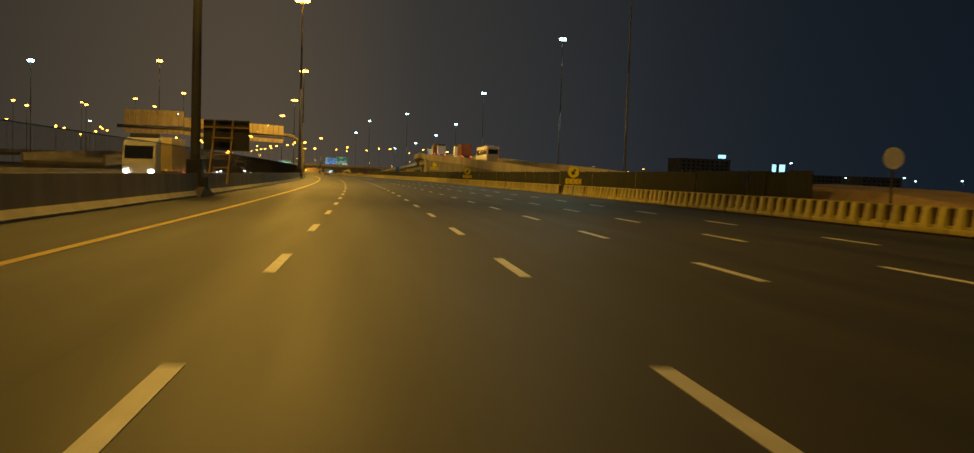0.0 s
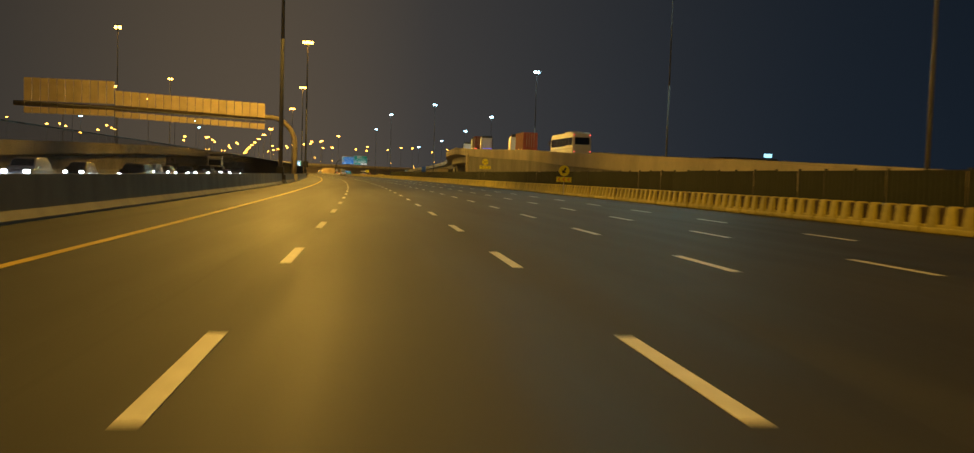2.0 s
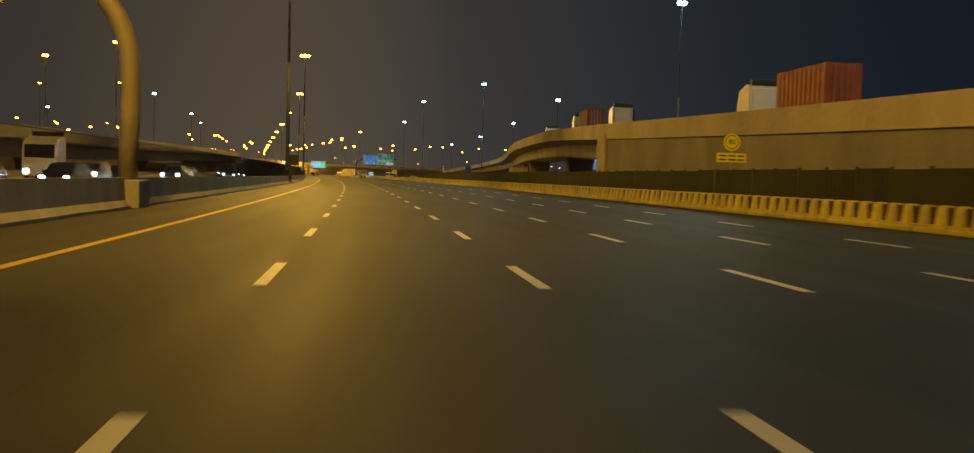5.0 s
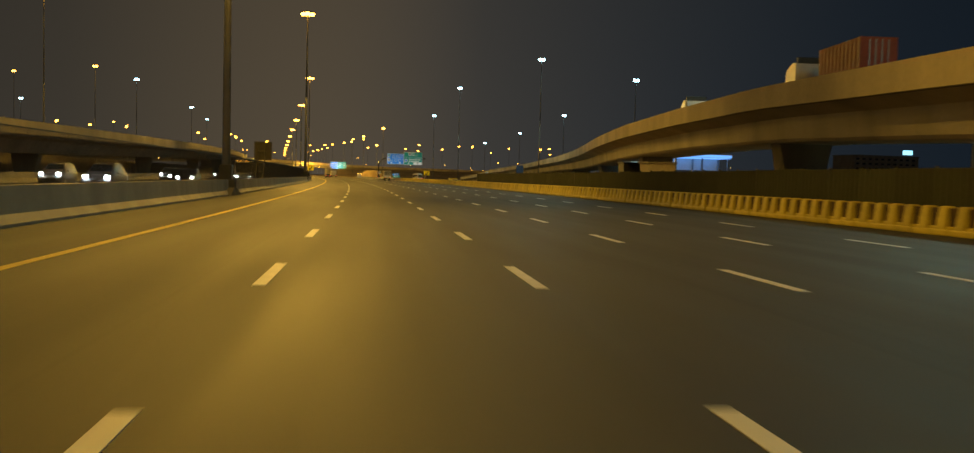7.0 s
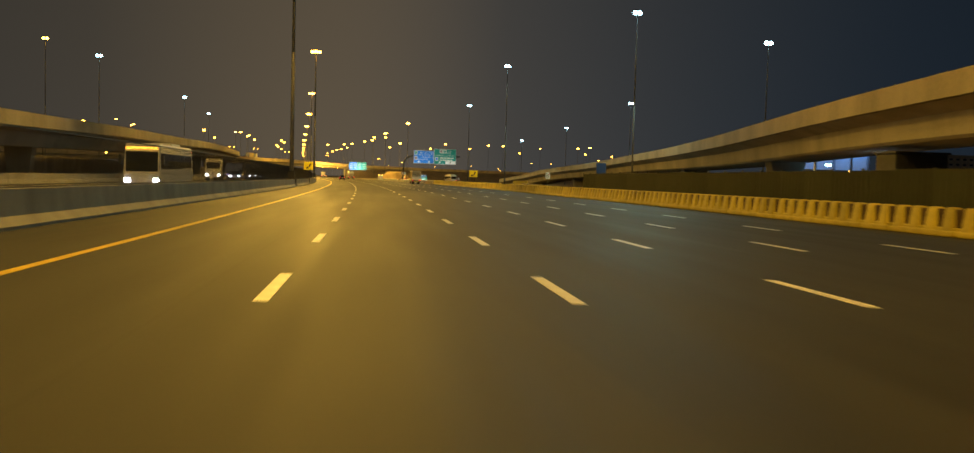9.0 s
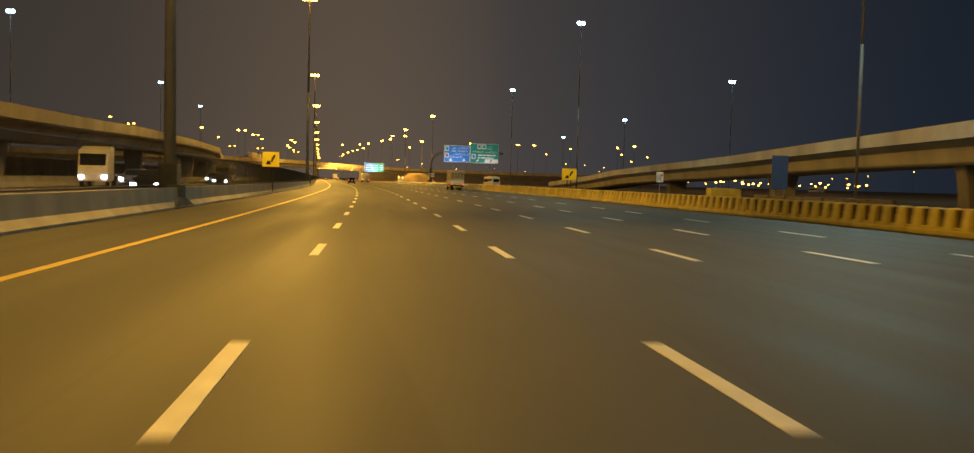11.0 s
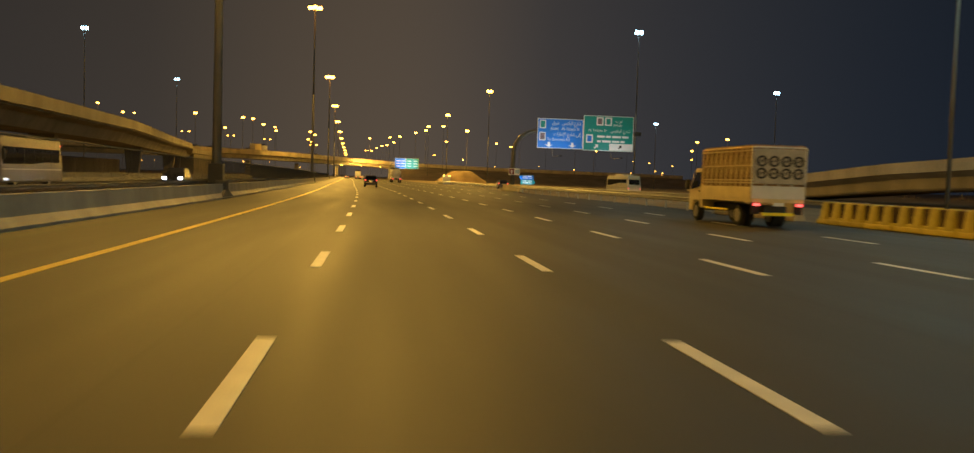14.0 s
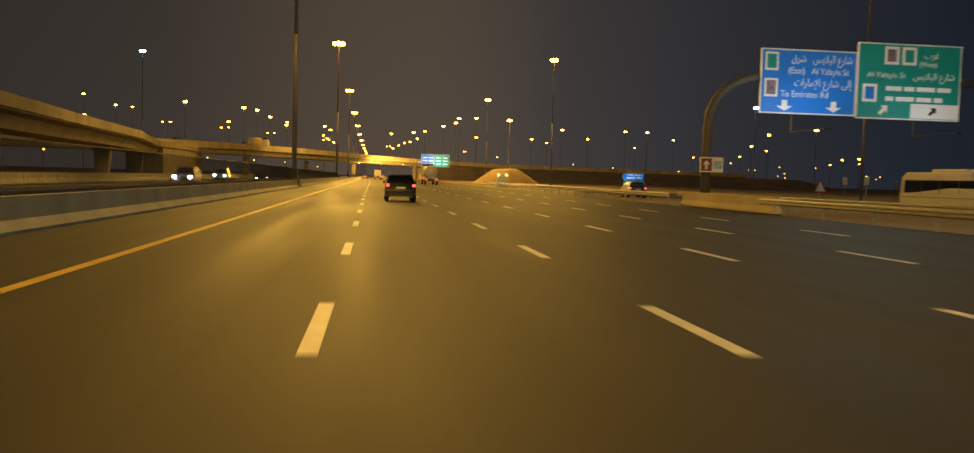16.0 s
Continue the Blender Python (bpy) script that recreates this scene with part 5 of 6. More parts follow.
def car(m, paint, label, lights="tail", tall=0.0, group=""):
    """A hatchback 4.1 m long."""
    ob = thing("car", m, label, "car", group)
    h = tall
    bm = bmesh.new()
    prism(bm, [(-1.98, 0.30), (-2.06, 0.50), (-2.07, 0.66), (-1.99, 0.86), (-1.95, 1.0 + h * 0.4), (0.95, 1.0 + h * 0.4), (1.55, 0.90 + h * 0.35), (1.93, 0.74 + h * 0.2), (2.06, 0.56), (2.02, 0.30), (1.9, 0.22), (-1.85, 0.22)], lambda z: 0.82 + 0.06 * math.sin(min(1.0, max(0.0, (z - 0.2) / 0.8)) * math.pi), 0.085, 3)
    part("body", bm, paint, ob, smooth=True)
    bm = bmesh.new()
    prism(bm, [(-1.94, 0.96 + h * 0.4), (-1.80, 1.20 + h * 0.7), (-1.58, 1.42 + h), (-1.25, 1.50 + h), (-0.5, 1.53 + h), (0.10, 1.50 + h), (0.52, 1.40 + h), (1.18, 0.96 + h * 0.4)], lambda z: 0.80 - 0.27 * max(0, z - 0.95 - h * 0.3), 0.075, 3)
    part("cabin", bm, paint, ob, smooth=True)
    block(ob, "spoiler", (-0.56, -1.78, 1.43 + h), (0.56, -1.45, 1.47 + h), paint, 0.015)
    block(ob, "sill", (-0.84, -0.9, 0.20), (0.84, 0.9, 0.30), SIGN_BLACK, 0.02)
    z0, z1 = 1.04 + h * 0.4, 1.40 + h
    for pane, y, dy, sg in (("rear_window", -1.90, 0.30, -1), ("windscreen", 1.06, -0.48, 1)):
        bm = bmesh.new()
        f = [bm.verts.new(q) for q in ((-0.66, y + sg * 0.012, z0), (0.66, y + sg * 0.012, z0), (0.54, y + dy + sg * 0.012, z1), (-0.54, y + dy + sg * 0.012, z1))]
        g = [bm.verts.new(v.co + Vector((0, -sg * 0.03, -0.01))) for v in f]
        bm.faces.new(f if sg < 0 else f[::-1])
        for i in range(4):
            bm.faces.new((f[i], g[i], g[(i + 1) % 4], f[(i + 1) % 4]))
        part(pane, bm, GLASS, ob)
    for sg in (-1, 1):
        for ya, yb in ((-1.45, -0.55), (-0.47, 0.42)):
            bm = bmesh.new()
            f = [bm.verts.new((sg * (0.80 - 0.28 * (z - 0.95) + 0.012), y, z)) for y, z in ((ya + 0.05, z0 + 0.02), (yb + 0.1, z0 + 0.02), (yb - 0.12, z1 - 0.02), (ya + 0.16, z1 - 0.02))]
            bm.faces.new(f)
            part("side_window", bm, GLASS, ob)
        block(ob, "mirror", (sg * 0.82 - 0.02, 0.55, 0.98 + h * 0.4), (sg * 0.98 + 0.02, 0.68, 1.13 + h * 0.4), paint, 0.03)
    for sx in (-1, 1):
        for y in (-1.28, 1.28):
            wheel(ob, sx * 0.76, y, (0.33, 0.22))
        tl = block(ob, "tail_light", (sx * 0.73 - 0.08, -2.05, 0.84), (sx * 0.73 + 0.08, -1.90, 0.98), TAIL_PINK if lights == "tail" else TAIL_RED, 0.03)
        if lights != "tail":
            tl.data.materials[0] = material("red_lens", (0.25, 0.01, 0.01), 0.3, bump=0.0) if "red_lens" not in bpy.data.materials else bpy.data.materials["red_lens"]
        block(ob, "headlight", (sx * 0.62 - 0.15, 1.88, 0.60 + h * 0.9), (sx * 0.62 + 0.15, 2.10, 0.80 + h * 0.9), HEADLIGHT if lights == "head" else GLASS, 0.075)
        block(ob, "reflector", (sx * 0.70 - 0.08, -2.09, 0.42), (sx * 0.70 + 0.08, -2.03, 0.48), TAIL_RED if lights == "tail" else GLASS, 0.01)
    block(ob, "bumper", (-0.80, -2.12, 0.28), (0.80, -1.98, 0.52), paint, 0.05)
    block(ob, "diffuser", (-0.62, -2.13, 0.24), (0.62, -2.04, 0.30), RIM, 0.01, "pale strip below the bumper")
    block(ob, "number_plate", (-0.26, -2.13, 0.72), (0.26, -2.09, 0.84), SIGN_WHITE, 0.005)
    block(ob, "grille", (-0.45, 2.02, 0.40), (0.45, 2.10, 0.60), SIGN_BLACK, 0.02)
    return ob


def coach(m, label, length=12.0, width=2.5, height=3.35, head=False, paint=None, name="coach", sign=False):
    """A long bus: body, dark glass bands, lights and wheels."""
    paint = paint or CAR_WHITE
    ob = thing(name, m, label, "bus")
    L = length / 2
    w2 = width / 2
    shell(ob, "body", [(-L, 0.45), (-L - 0.02, 1.2), (-L + 0.10, height - 0.22), (-L + 0.4, height), (L - 0.5, height), (L - 0.12, height - 0.3), (L + 0.02, 1.1), (L - 0.05, 0.35), (-L + 0.2, 0.35)], lambda z: w2 - 0.10 * max(0, z - height * 0.65), paint, 0.12)
    block(ob, "roof_unit", (-0.8, -L * 0.5, height - 0.02), (0.8, -L * 0.5 + 3.0, height + 0.2), paint, 0.08, "air conditioning unit on the roof")
    zb, zt = height * 0.47, height * 0.80
    n = max(3, int(length / 1.7))
    for sg in (-1, 1):
        band = block(ob, "glass_band", (sg * (w2 - 0.10) - 0.075, -L + 0.55, zb), (sg * (w2 - 0.10) + 0.075, L - 0.45, zt), GLASS, 0.02, "dark side window band")
        for k in range(1, n):
            y = -L + 0.55 + (2 * L - 1.0) * k / n
            block(band, "pillar", (sg * (w2 - 0.02) - 0.01, y - 0.03, zb), (sg * (w2 - 0.02) + 0.01, y + 0.03, zt), SIGN_BLACK, 0.0)
        block(ob, "trim", (sg * w2 - 0.012, -L + 0.3, height * 0.36), (sg * w2 + 0.012, L - 0.3, height * 0.385), RIM, 0.0)
    block(ob, "rear_window", (-w2 * 0.78, -L - 0.02, height * 0.52), (w2 * 0.78, -L + 0.16, height * 0.80), GLASS, 0.06)
    block(ob, "windscreen", (-w2 * 0.86, L - 0.28, height * 0.40), (w2 * 0.86, L + 0.02, height * 0.83), GLASS, 0.08)
    big = height > 2.9
    key = (0.50, 0.30) if big else (0.40, 0.24)
    for sx in (-1, 1):
        for y in (-L * 0.52, L * 0.58):
            wheel(ob, sx * (w2 - 0.18), y, key)
        for z in ((height - 0.35, 0.85) if big else (0.85,)):
            block(ob, "tail_light", (sx * w2 * 0.86 - 0.07, -L - 0.05, z - 0.05), (sx * w2 * 0.86 + 0.07, -L + 0.12, z + 0.05), TAIL_PINK, 0.02)
        block(ob, "headlight", (sx * w2 * 0.76 - 0.17, L - 0.1, 0.62), (sx * w2 * 0.76 + 0.17, L + 0.06, 0.86), HEADLIGHT if head else GLASS, 0.03)
        block(ob, "mirror", (sx * (w2 + 0.18) - 0.08, L - 0.05, height * 0.55), (sx * (w2 + 0.18) + 0.08, L + 0.12, height * 0.75), SIGN_BLACK, 0.03)
    block(ob, "bumper", (-w2 * 0.95, -L - 0.08, 0.38), (w2 * 0.95, -L + 0.15, 0.66), paint, 0.05)
    if sign:
        block(ob, "lit_header", (-w2 * 0.85, L - 0.12, height - 0.42), (w2 * 0.85, L + 0.03, height - 0.25), AMBER, 0.02, "amber lit destination strip")
    return ob


def thing_part(name, parent):
    """A part that only gathers its own pieces."""
    ob = new(name)
    ob.empty_display_size = 0.2
    ob.parent = parent
    return ob


def crate_truck(m, label):
    """Light truck with a slatted cargo bed that is stacked with crates; 6.6 m long."""
    ob = thing("crate_truck", m, label, "truck")
    shell(ob, "cab", [(1.75, 0.55), (1.75, 2.12), (1.95, 2.22), (2.75, 2.20), (3.22, 1.42), (3.30, 0.95), (3.28, 0.42), (2.95, 0.42), (2.75, 0.85), (2.15, 0.85), (1.98, 0.55)], lambda z: 0.95 - 0.10 * max(0, z - 1.3), TRUCK_PAINT, 0.05)
    for sg in (-1, 1):
        bm = bmesh.new()
        f = [bm.verts.new((sg * (0.95 - 0.10 * max(0, z - 1.3) + 0.012), y, z)) for y, z in ((1.98, 1.45), (2.98, 1.30), (3.06, 1.45), (2.70, 2.02), (1.98, 2.05))]
        bm.faces.new(f)
        part("door_window", bm, GLASS, ob)
        block(ob, "mirror", (sg * 1.10 - 0.08, 2.95, 1.30), (sg * 1.10 + 0.08, 3.05, 1.72), SIGN_BLACK, 0.03)
        block(ob, "door_handle", (sg * 0.95 - 0.02, 2.02, 1.22), (sg * 0.95 + 0.02, 2.16, 1.27), SIGN_BLACK, 0.0)
        wheel(ob, sg * 0.80, 2.45, (0.40, 0.24))
        wheel(ob, sg * 0.76, -1.75, (0.40, 0.24))
        wheel(ob, sg * 0.50, -1.75, (0.40, 0.24))
        block(ob, "tail_light", (sg * 0.82 - 0.11, -3.36, 0.80), (sg * 0.82 + 0.11, -3.26, 0.89), TAIL_PINK, 0.02)
        block(ob, "side_guard", (sg * 0.92 - 0.02, -0.9, 0.55), (sg * 0.92 + 0.02, 1.4, 0.62), SIGN_YELLOW, 0.0)
        block(ob, "headlight", (sg * 0.70 - 0.16, 3.20, 0.75), (sg * 0.70 + 0.16, 3.33, 0.95), GLASS, 0.03)
    bm = bmesh.new()
    f = [bm.verts.new(q) for q in ((-0.82, 3.245, 1.42), (0.82, 3.245, 1.42), (0.76, 2.81, 2.12), (-0.76, 2.81, 2.12))]
    bm.faces.new(f)
    part("windscreen", bm, GLASS, ob)
    block(ob, "chassis", (-0.42, -3.1, 0.55), (0.42, 2.2, 0.80), SIGN_BLACK, 0.02)
    block(ob, "rear_bumper", (-0.6, -3.33, 0.45), (0.6, -3.25, 0.56), SIGN_YELLOW, 0.01, "yellow underrun bar")
    block(ob, "number_plate", (-0.2, -3.35, 0.80), (0.2, -3.31, 0.92), SIGN_WHITE, 0.0)
    block(ob, "mudguard", (-0.98, -3.2, 0.50), (-0.66, -3.16, 0.98), RUBBER, 0.0)
    block(ob, "mudguard", (0.66, -3.2, 0.50), (0.98, -3.16, 0.98), RUBBER, 0.0)
    block(ob, "bed_floor", (-1.02, -3.28, 0.92), (1.02, 1.62, 1.06), TRUCK_PAINT, 0.015)
    for sg in (-1, 1):
        block(ob, "drop_side", (sg * 1.02 - 0.025, -3.26, 1.06), (sg * 1.02 + 0.025, 1.60, 1.48), TRUCK_PAINT, 0.015)
        block(ob, "side_rib", (sg * 1.05 - 0.012, -3.26, 1.24), (sg * 1.05 + 0.012, 1.60, 1.30), TRUCK_PAINT, 0.0)
    block(ob, "tailgate", (-1.02, -3.30, 1.06), (1.02, -3.25, 1.52), CAR_WHITE, 0.015, "pale tailgate")

    def rack(x0, y0, x1, y1, name, mat):
        """Tall side of posts, rails and crossed bars."""
        n = max(4, int(round(math.hypot(x1 - x0, y1 - y0) / 0.5)))
        frame_part = thing_part(name, ob)
        q = lambda t, z: (x0 + (x1 - x0) * t, y0 + (y1 - y0) * t, z)

        def bar(kind, p0, p1, r):
            bm = bmesh.new()
            rod(bm, p0, p1, r, None, 6)
            part(kind, bm, mat, frame_part)

        for k in range(n + 1):
            bar("rack_post", q(k / n, 1.50), q(k / n, 2.92), 0.028)
        for z in (1.62, 1.72, 2.25, 2.80):
            bar("rack_rail", q(0, z), q(1, z), 0.026)
        for k in range(n):
            bar("rack_brace", q(k / n, 2.78), q((k + 1) / n, 1.74), 0.02)
        bm = bmesh.new()
        rod(bm, q(0, 2.92), q(1, 2.92), 0.035, None, 8)
        part("top_rail", bm, mat, frame_part)

    rack(-1.02, -3.25, -1.02, 1.58, "side_rack", TRUCK_PAINT)
    rack(1.02, -3.25, 1.02, 1.58, "side_rack", TRUCK_PAINT)
    rack(-1.02, -3.27, 1.02, -3.27, "rear_rack", CAR_WHITE)
    rack(-1.02, 1.60, 1.02, 1.60, "front_rack", TRUCK_PAINT)
    rear = block(ob, "rear_panel", (-0.98, -3.335, 1.62), (0.98, -3.305, 2.86), PANEL_GREY, 0.01, "pale rear panel with round scroll work")
    for x in (-0.70, -0.235, 0.235, 0.70):
        for z in (1.98, 2.42):
            bm = bmesh.new()
            pipe(bm, [(x + 0.17 * math.cos(a), -3.345, z + 0.17 * math.sin(a)) for a in np.linspace(0.0, math.tau * 0.98, 15)], 0.04, 6)
            part("scroll", bm, SIGN_BLACK, rear)
            bm = bmesh.new()
            pipe(bm, [(x - 0.11, -3.345, z - 0.09), (x - 0.02, -3.345, z + 0.05), (x + 0.04, -3.345, z - 0.04), (x + 0.11, -3.345, z + 0.09)], 0.024, 6)
            part("scroll", bm, SIGN_BLACK, rear)
    r2 = random.Random(9)
    bm = bmesh.new()
    box(bm, (-0.34, -0.28, -0.19), (0.34, 0.28, 0.19), bevel=0.02)
    for z in (-0.1, 0.06):
        box(bm, (-0.355, -0.295, z), (0.355, 0.295, z + 0.06))
    cm = mesh_of("crate", bm)
    cm.materials.append(CRATE)
    y = -2.92
    while y < 1.4:
        for x in (-0.64, 0.02, 0.66):
            z = 1.26
            top = 2.95 + r2.uniform(-0.15, 0.22)
            while z < top:
                c = new("crate", cm)
                c.parent = ob
                c.matrix_basis = pose(x + r2.uniform(-0.02, 0.02), y, z, 0, 0, r2.uniform(-3, 3))
                z += 0.39
        y += 0.60
    return ob


def box_body_truck(m, label, kind, head=False, paint=None):
    """Heavy lorry on the ramp, with a container, a flat trailer or a tank."""
    ob = thing("lorry", m, label, "lorry", "lorries")
    cabm = CAR_WHITE
    paint = paint or CONTAINER_RED
    front = 3.8 if kind != "container" else 0.0
    tail = 2.4 if kind == "tractor" else -6.4
    shell(ob, "cab", [(4.2, 0.7), (4.2, 3.55), (4.9, 3.62), (6.1, 3.2), (6.3, 2.3), (6.38, 1.4), (6.35, 0.6)], lambda z: 1.22, cabm, 0.08)
    block(ob, "windscreen", (-1.05, 6.05, 1.95), (1.05, 6.36, 2.95), GLASS, 0.05)
    block(ob, "rear_wall", (-1.0, 4.12, 1.6), (1.0, 4.22, 3.3), CAR_WHITE, 0.04)
    if kind == "tractor":
        for k in range(5):
            block(ob, "blue_marker", (-0.9 + k * 0.4, tail - 0.06, 1.12), (-0.7 + k * 0.4, tail + 0.02, 1.2), BLUE_LED, 0.01)
        for sx in (-1, 1):
            block(ob, "side_fairing", (sx * 1.2 - 0.04, 3.5, 0.9), (sx * 1.2 + 0.04, 4.25, 3.4), SIGN_BLACK, 0.03)
    block(ob, "deflector", (-1.1, 4.1, 3.5), (1.1, 4.4, 3.95), SIGN_BLACK, 0.05)
    block(ob, "chassis", (-0.5, tail, 0.75), (0.5, 5.0, 1.05), SIGN_BLACK, 0.02)
    if kind != "tractor":
        block(ob, "bed", (-1.22, -6.4, 1.05), (1.22, front + 0.1, 1.28), paint if kind == "container" else STEEL, 0.02)
    for sx in (-1, 1):
        for y in (5.4, 3.2, -4.0, -5.2)[:2 if kind == "tractor" else 4]:
            wheel(ob, sx * 1.05, y, (0.50, 0.30))
        block(ob, "headlight", (sx * 0.92 - 0.17, 6.3, 0.85), (sx * 0.92 + 0.17, 6.44, 1.1), HEADLIGHT if head else GLASS, 0.03)
        block(ob, "tail_light", (sx * 0.95 - 0.2, tail - 0.08, 0.85), (sx * 0.95 + 0.2, tail + 0.02, 1.0), TAIL_PINK, 0.02)
        for k in range(0 if kind == "tractor" else 4):
            block(ob, "side_marker", (sx * 1.23 - 0.03, -5.6 + k * 2.6, 1.08), (sx * 1.23 + 0.03, -5.45 + k * 2.6, 1.18), BLUE_LED if kind == "flat" else AMBER, 0.01)
    if kind == "container":
        bm = bmesh.new()
        wave = [(x, -6.2 + k * 0.145) for k in range(42) for x in ((1.2,) if k % 4 in (0, 1) else (1.155,))]
        plan = [(1.2, -6.3)] + wave + [(1.2, front), (-1.2, front)] + [(-x, y) for x, y in wave[::-1]] + [(-1.2, -6.3)]
        lo = [bm.verts.new((x, y, 1.3)) for x, y in plan]
        hi = [bm.verts.new((x, y, 3.85)) for x, y in plan]
        bm.faces.new(lo[::-1])
        bm.faces.new(hi)
        for i in range(len(plan)):
            j = (i + 1) % len(plan)
            bm.faces.new((lo[i], lo[j], hi[j], hi[i]))
        part("container", bm, paint, ob, "corrugated steel container")
        for x in (-0.6, -0.2, 0.2, 0.6):
            block(ob, "lock_rod", (x - 0.03, -6.38, 1.45), (x + 0.03, -6.32, 3.7), STEEL, 0.0)
    elif kind == "tank":
        bm = bmesh.new()
        bmesh.ops.create_cone(bm, cap_ends=True, segments=24, radius1=1.1, radius2=1.1, depth=9.6, matrix=pose(0, -1.4, 2.4, 90))
        bmesh.ops.bevel(bm, geom=[e for e in bm.edges if e.calc_length() < 0.4], offset=0.25, segments=3, affect="EDGES")
        part("tank", bm, CAR_WHITE, ob, "pale round tank", smooth=True)
    return ob


CAR_GREY = material("car_paint_grey", (0.09, 0.09, 0.095), 0.35, 0.3, scale=1.2, vary=0.1, fine=8.0, bump=0.0, coat=0.4)
# the traffic ahead and beside
car(spot_on(575.5, 2.1), CAR_BLACK, "black hatchback with tail lights on, in the lane", "tail", 0.02)
crate_truck(spot_on(487.4, 15.4), "cream light truck with slatted bed stacked with crates")
coach(spot_on(577.0, 38.0, -0.02, 6.0), "white minibus with dark windows on the slip road", 7.7, 2.05, 2.65, name="minibus")
coach(spot_on(180.0, 29.8, ramp_z(180) - 1.0, 0.5), "white coach with dark glass climbing the ramp")
box_body_truck(spot_on(211.0, 29.8, ramp_z(208) - 1.0, -0.5), "lorry with a short red container on the ramp", "container")
box_body_truck(spot_on(250.0, 31.2, ramp_z(252) - 1.0, -5.0), "white tractor unit with blue marker lights on the ramp", "tractor")
box_body_truck(spot_on(276.0, 33.6, ramp_z(274) - 1.1, -6.0), "lorry with a short red container crossing the flyover", "container")
box_body_truck(spot_on(308.0, 37.2, ramp_z(312) - 1.4, -8.0), "white tractor unit without a trailer on the flyover", "tractor")
box_body_truck(spot_on(690.0, 11.0), "tank lorry with a pale round tank in the outer lane", "tank")
box_body_truck(spot_on(78.0, -15.6, 0, 180), "oncoming white lorry with a cream container, headlights on", "container", True, TRUCK_PAINT)
box_body_truck(spot_on(231.0, -22.2, 0, 180), "oncoming white lorry with an empty flat bed, headlights on", "flat", True)
box_body_truck(spot_on(436.0, -22.2, 0, 180), "oncoming white lorry with an empty flat bed, headlights on", "flat", True)
coach(spot_on(352.0, -14.5, 0, 180), "oncoming white coach with amber destination strip", 12, 2.5, 3.3, True, sign=True)
coach(spot_on(515.0, -22.0, 0, 180), "oncoming silver bus with headlights on", 11, 2.5, 3.2, True, CAR_SILVER)
car(spot_on(607.0, 25.5, -0.02, -4), CAR_SILVER, "silver car braking on the slip road", "tail")
coach(spot_on(738.0, 226.0, -0.06, 60.0), "white minibus parked far off on the dark ground", 7.0, 2.05, 2.5, name="minibus")
car(spot_on(905.0, 5.5), CAR_WHITE, "white car far ahead under the bridge", "tail", 0.1)
car(spot_on(870.0, -1.8), CAR_SILVER, "silver car far ahead in the inner lane", "tail")
box_body_truck(spot_on(850.0, 3.0), "white lorry far ahead near the bridge", "flat")
oncoming = [(118, -18.6), (141, -22.2), (158, -14.7), (176, -22.0), (197, -18.4), (214, -22.2), (236, -14.7), (262, -18.4), (290, -22.0), (318, -18.2), (103, -22.0), (128, -14.8), (150, -18.5), (168, -18.4), (186, -14.6), (206, -14.8), (225, -18.5), (248, -22.1), (275, -14.6), (304, -14.8), (333, -22.0), (365, -18.3), (381, -22.0), (402, -11.1), (428, -18.4), (452, -14.7), (470, -18.2), (530, -14.7), (600, -14.7), (622, -11.0), (640, -18.4), (668, -14.7), (690, -11.0), (720, -18.4), (760, -14.7), (800, -11.0)]
# dark paints put the backlit look of the oncoming bodies into colour
paints = (CAR_SILVER, CAR_BLACK, CAR_GREY, CAR_BLACK)
words = ("silver", "black", "dark grey", "black")
models = [car(spot_on(*oncoming[i], 0, 180), paints[i], words[i] + " car oncoming with bright headlights", "head", 0.10 if i % 2 else 0.24, "oncoming cars") for i in range(4)]
for i, (s, d) in enumerate(oncoming[4:]):
    copy_thing(models[i % 4], spot_on(s, d, 0, 180 + rng.uniform(-0.6, 0.6)))
# traffic on the overpass
for i, (k, f) in enumerate(((1, 0.2), (1, 0.55), (2, 0.1), (2, 0.5), (3, 0.1), (3, 0.6), (4, 0.4))):
    p0, p1 = OPTS[k][0], OPTS[k + 1][0]
    p = p0.lerp(p1, f)
    w = (p1 - p0).normalized()
    p = p + Vector((w.y, -w.x, 0)) * (-4.0 - 3.5 * (i % 2))
    z = OPTS[k][1] + (OPTS[k + 1][1] - OPTS[k][1]) * f - 1.0
    yaw = math.degrees(math.atan2(-w.x, w.y))
    copy_thing(models[i % 4], pose(p.x, p.y, z, 0, 0, yaw))

for i, (k, f) in enumerate(((3, 0.35),)):
    p0, p1 = OPTS[k][0], OPTS[k + 1][0]
    w = (p1 - p0).normalized()
    p = p0.lerp(p1, f) + Vector((w.y, -w.x, 0)) * -5.5
    z = OPTS[k][1] + (OPTS[k + 1][1] - OPTS[k][1]) * f - 1.0
    box_body_truck(pose(p.x, p.y, z, 0, 0, math.degrees(math.atan2(-w.x, w.y))), "white lorry with a cream container on the overpass", "container", False, TRUCK_PAINT)
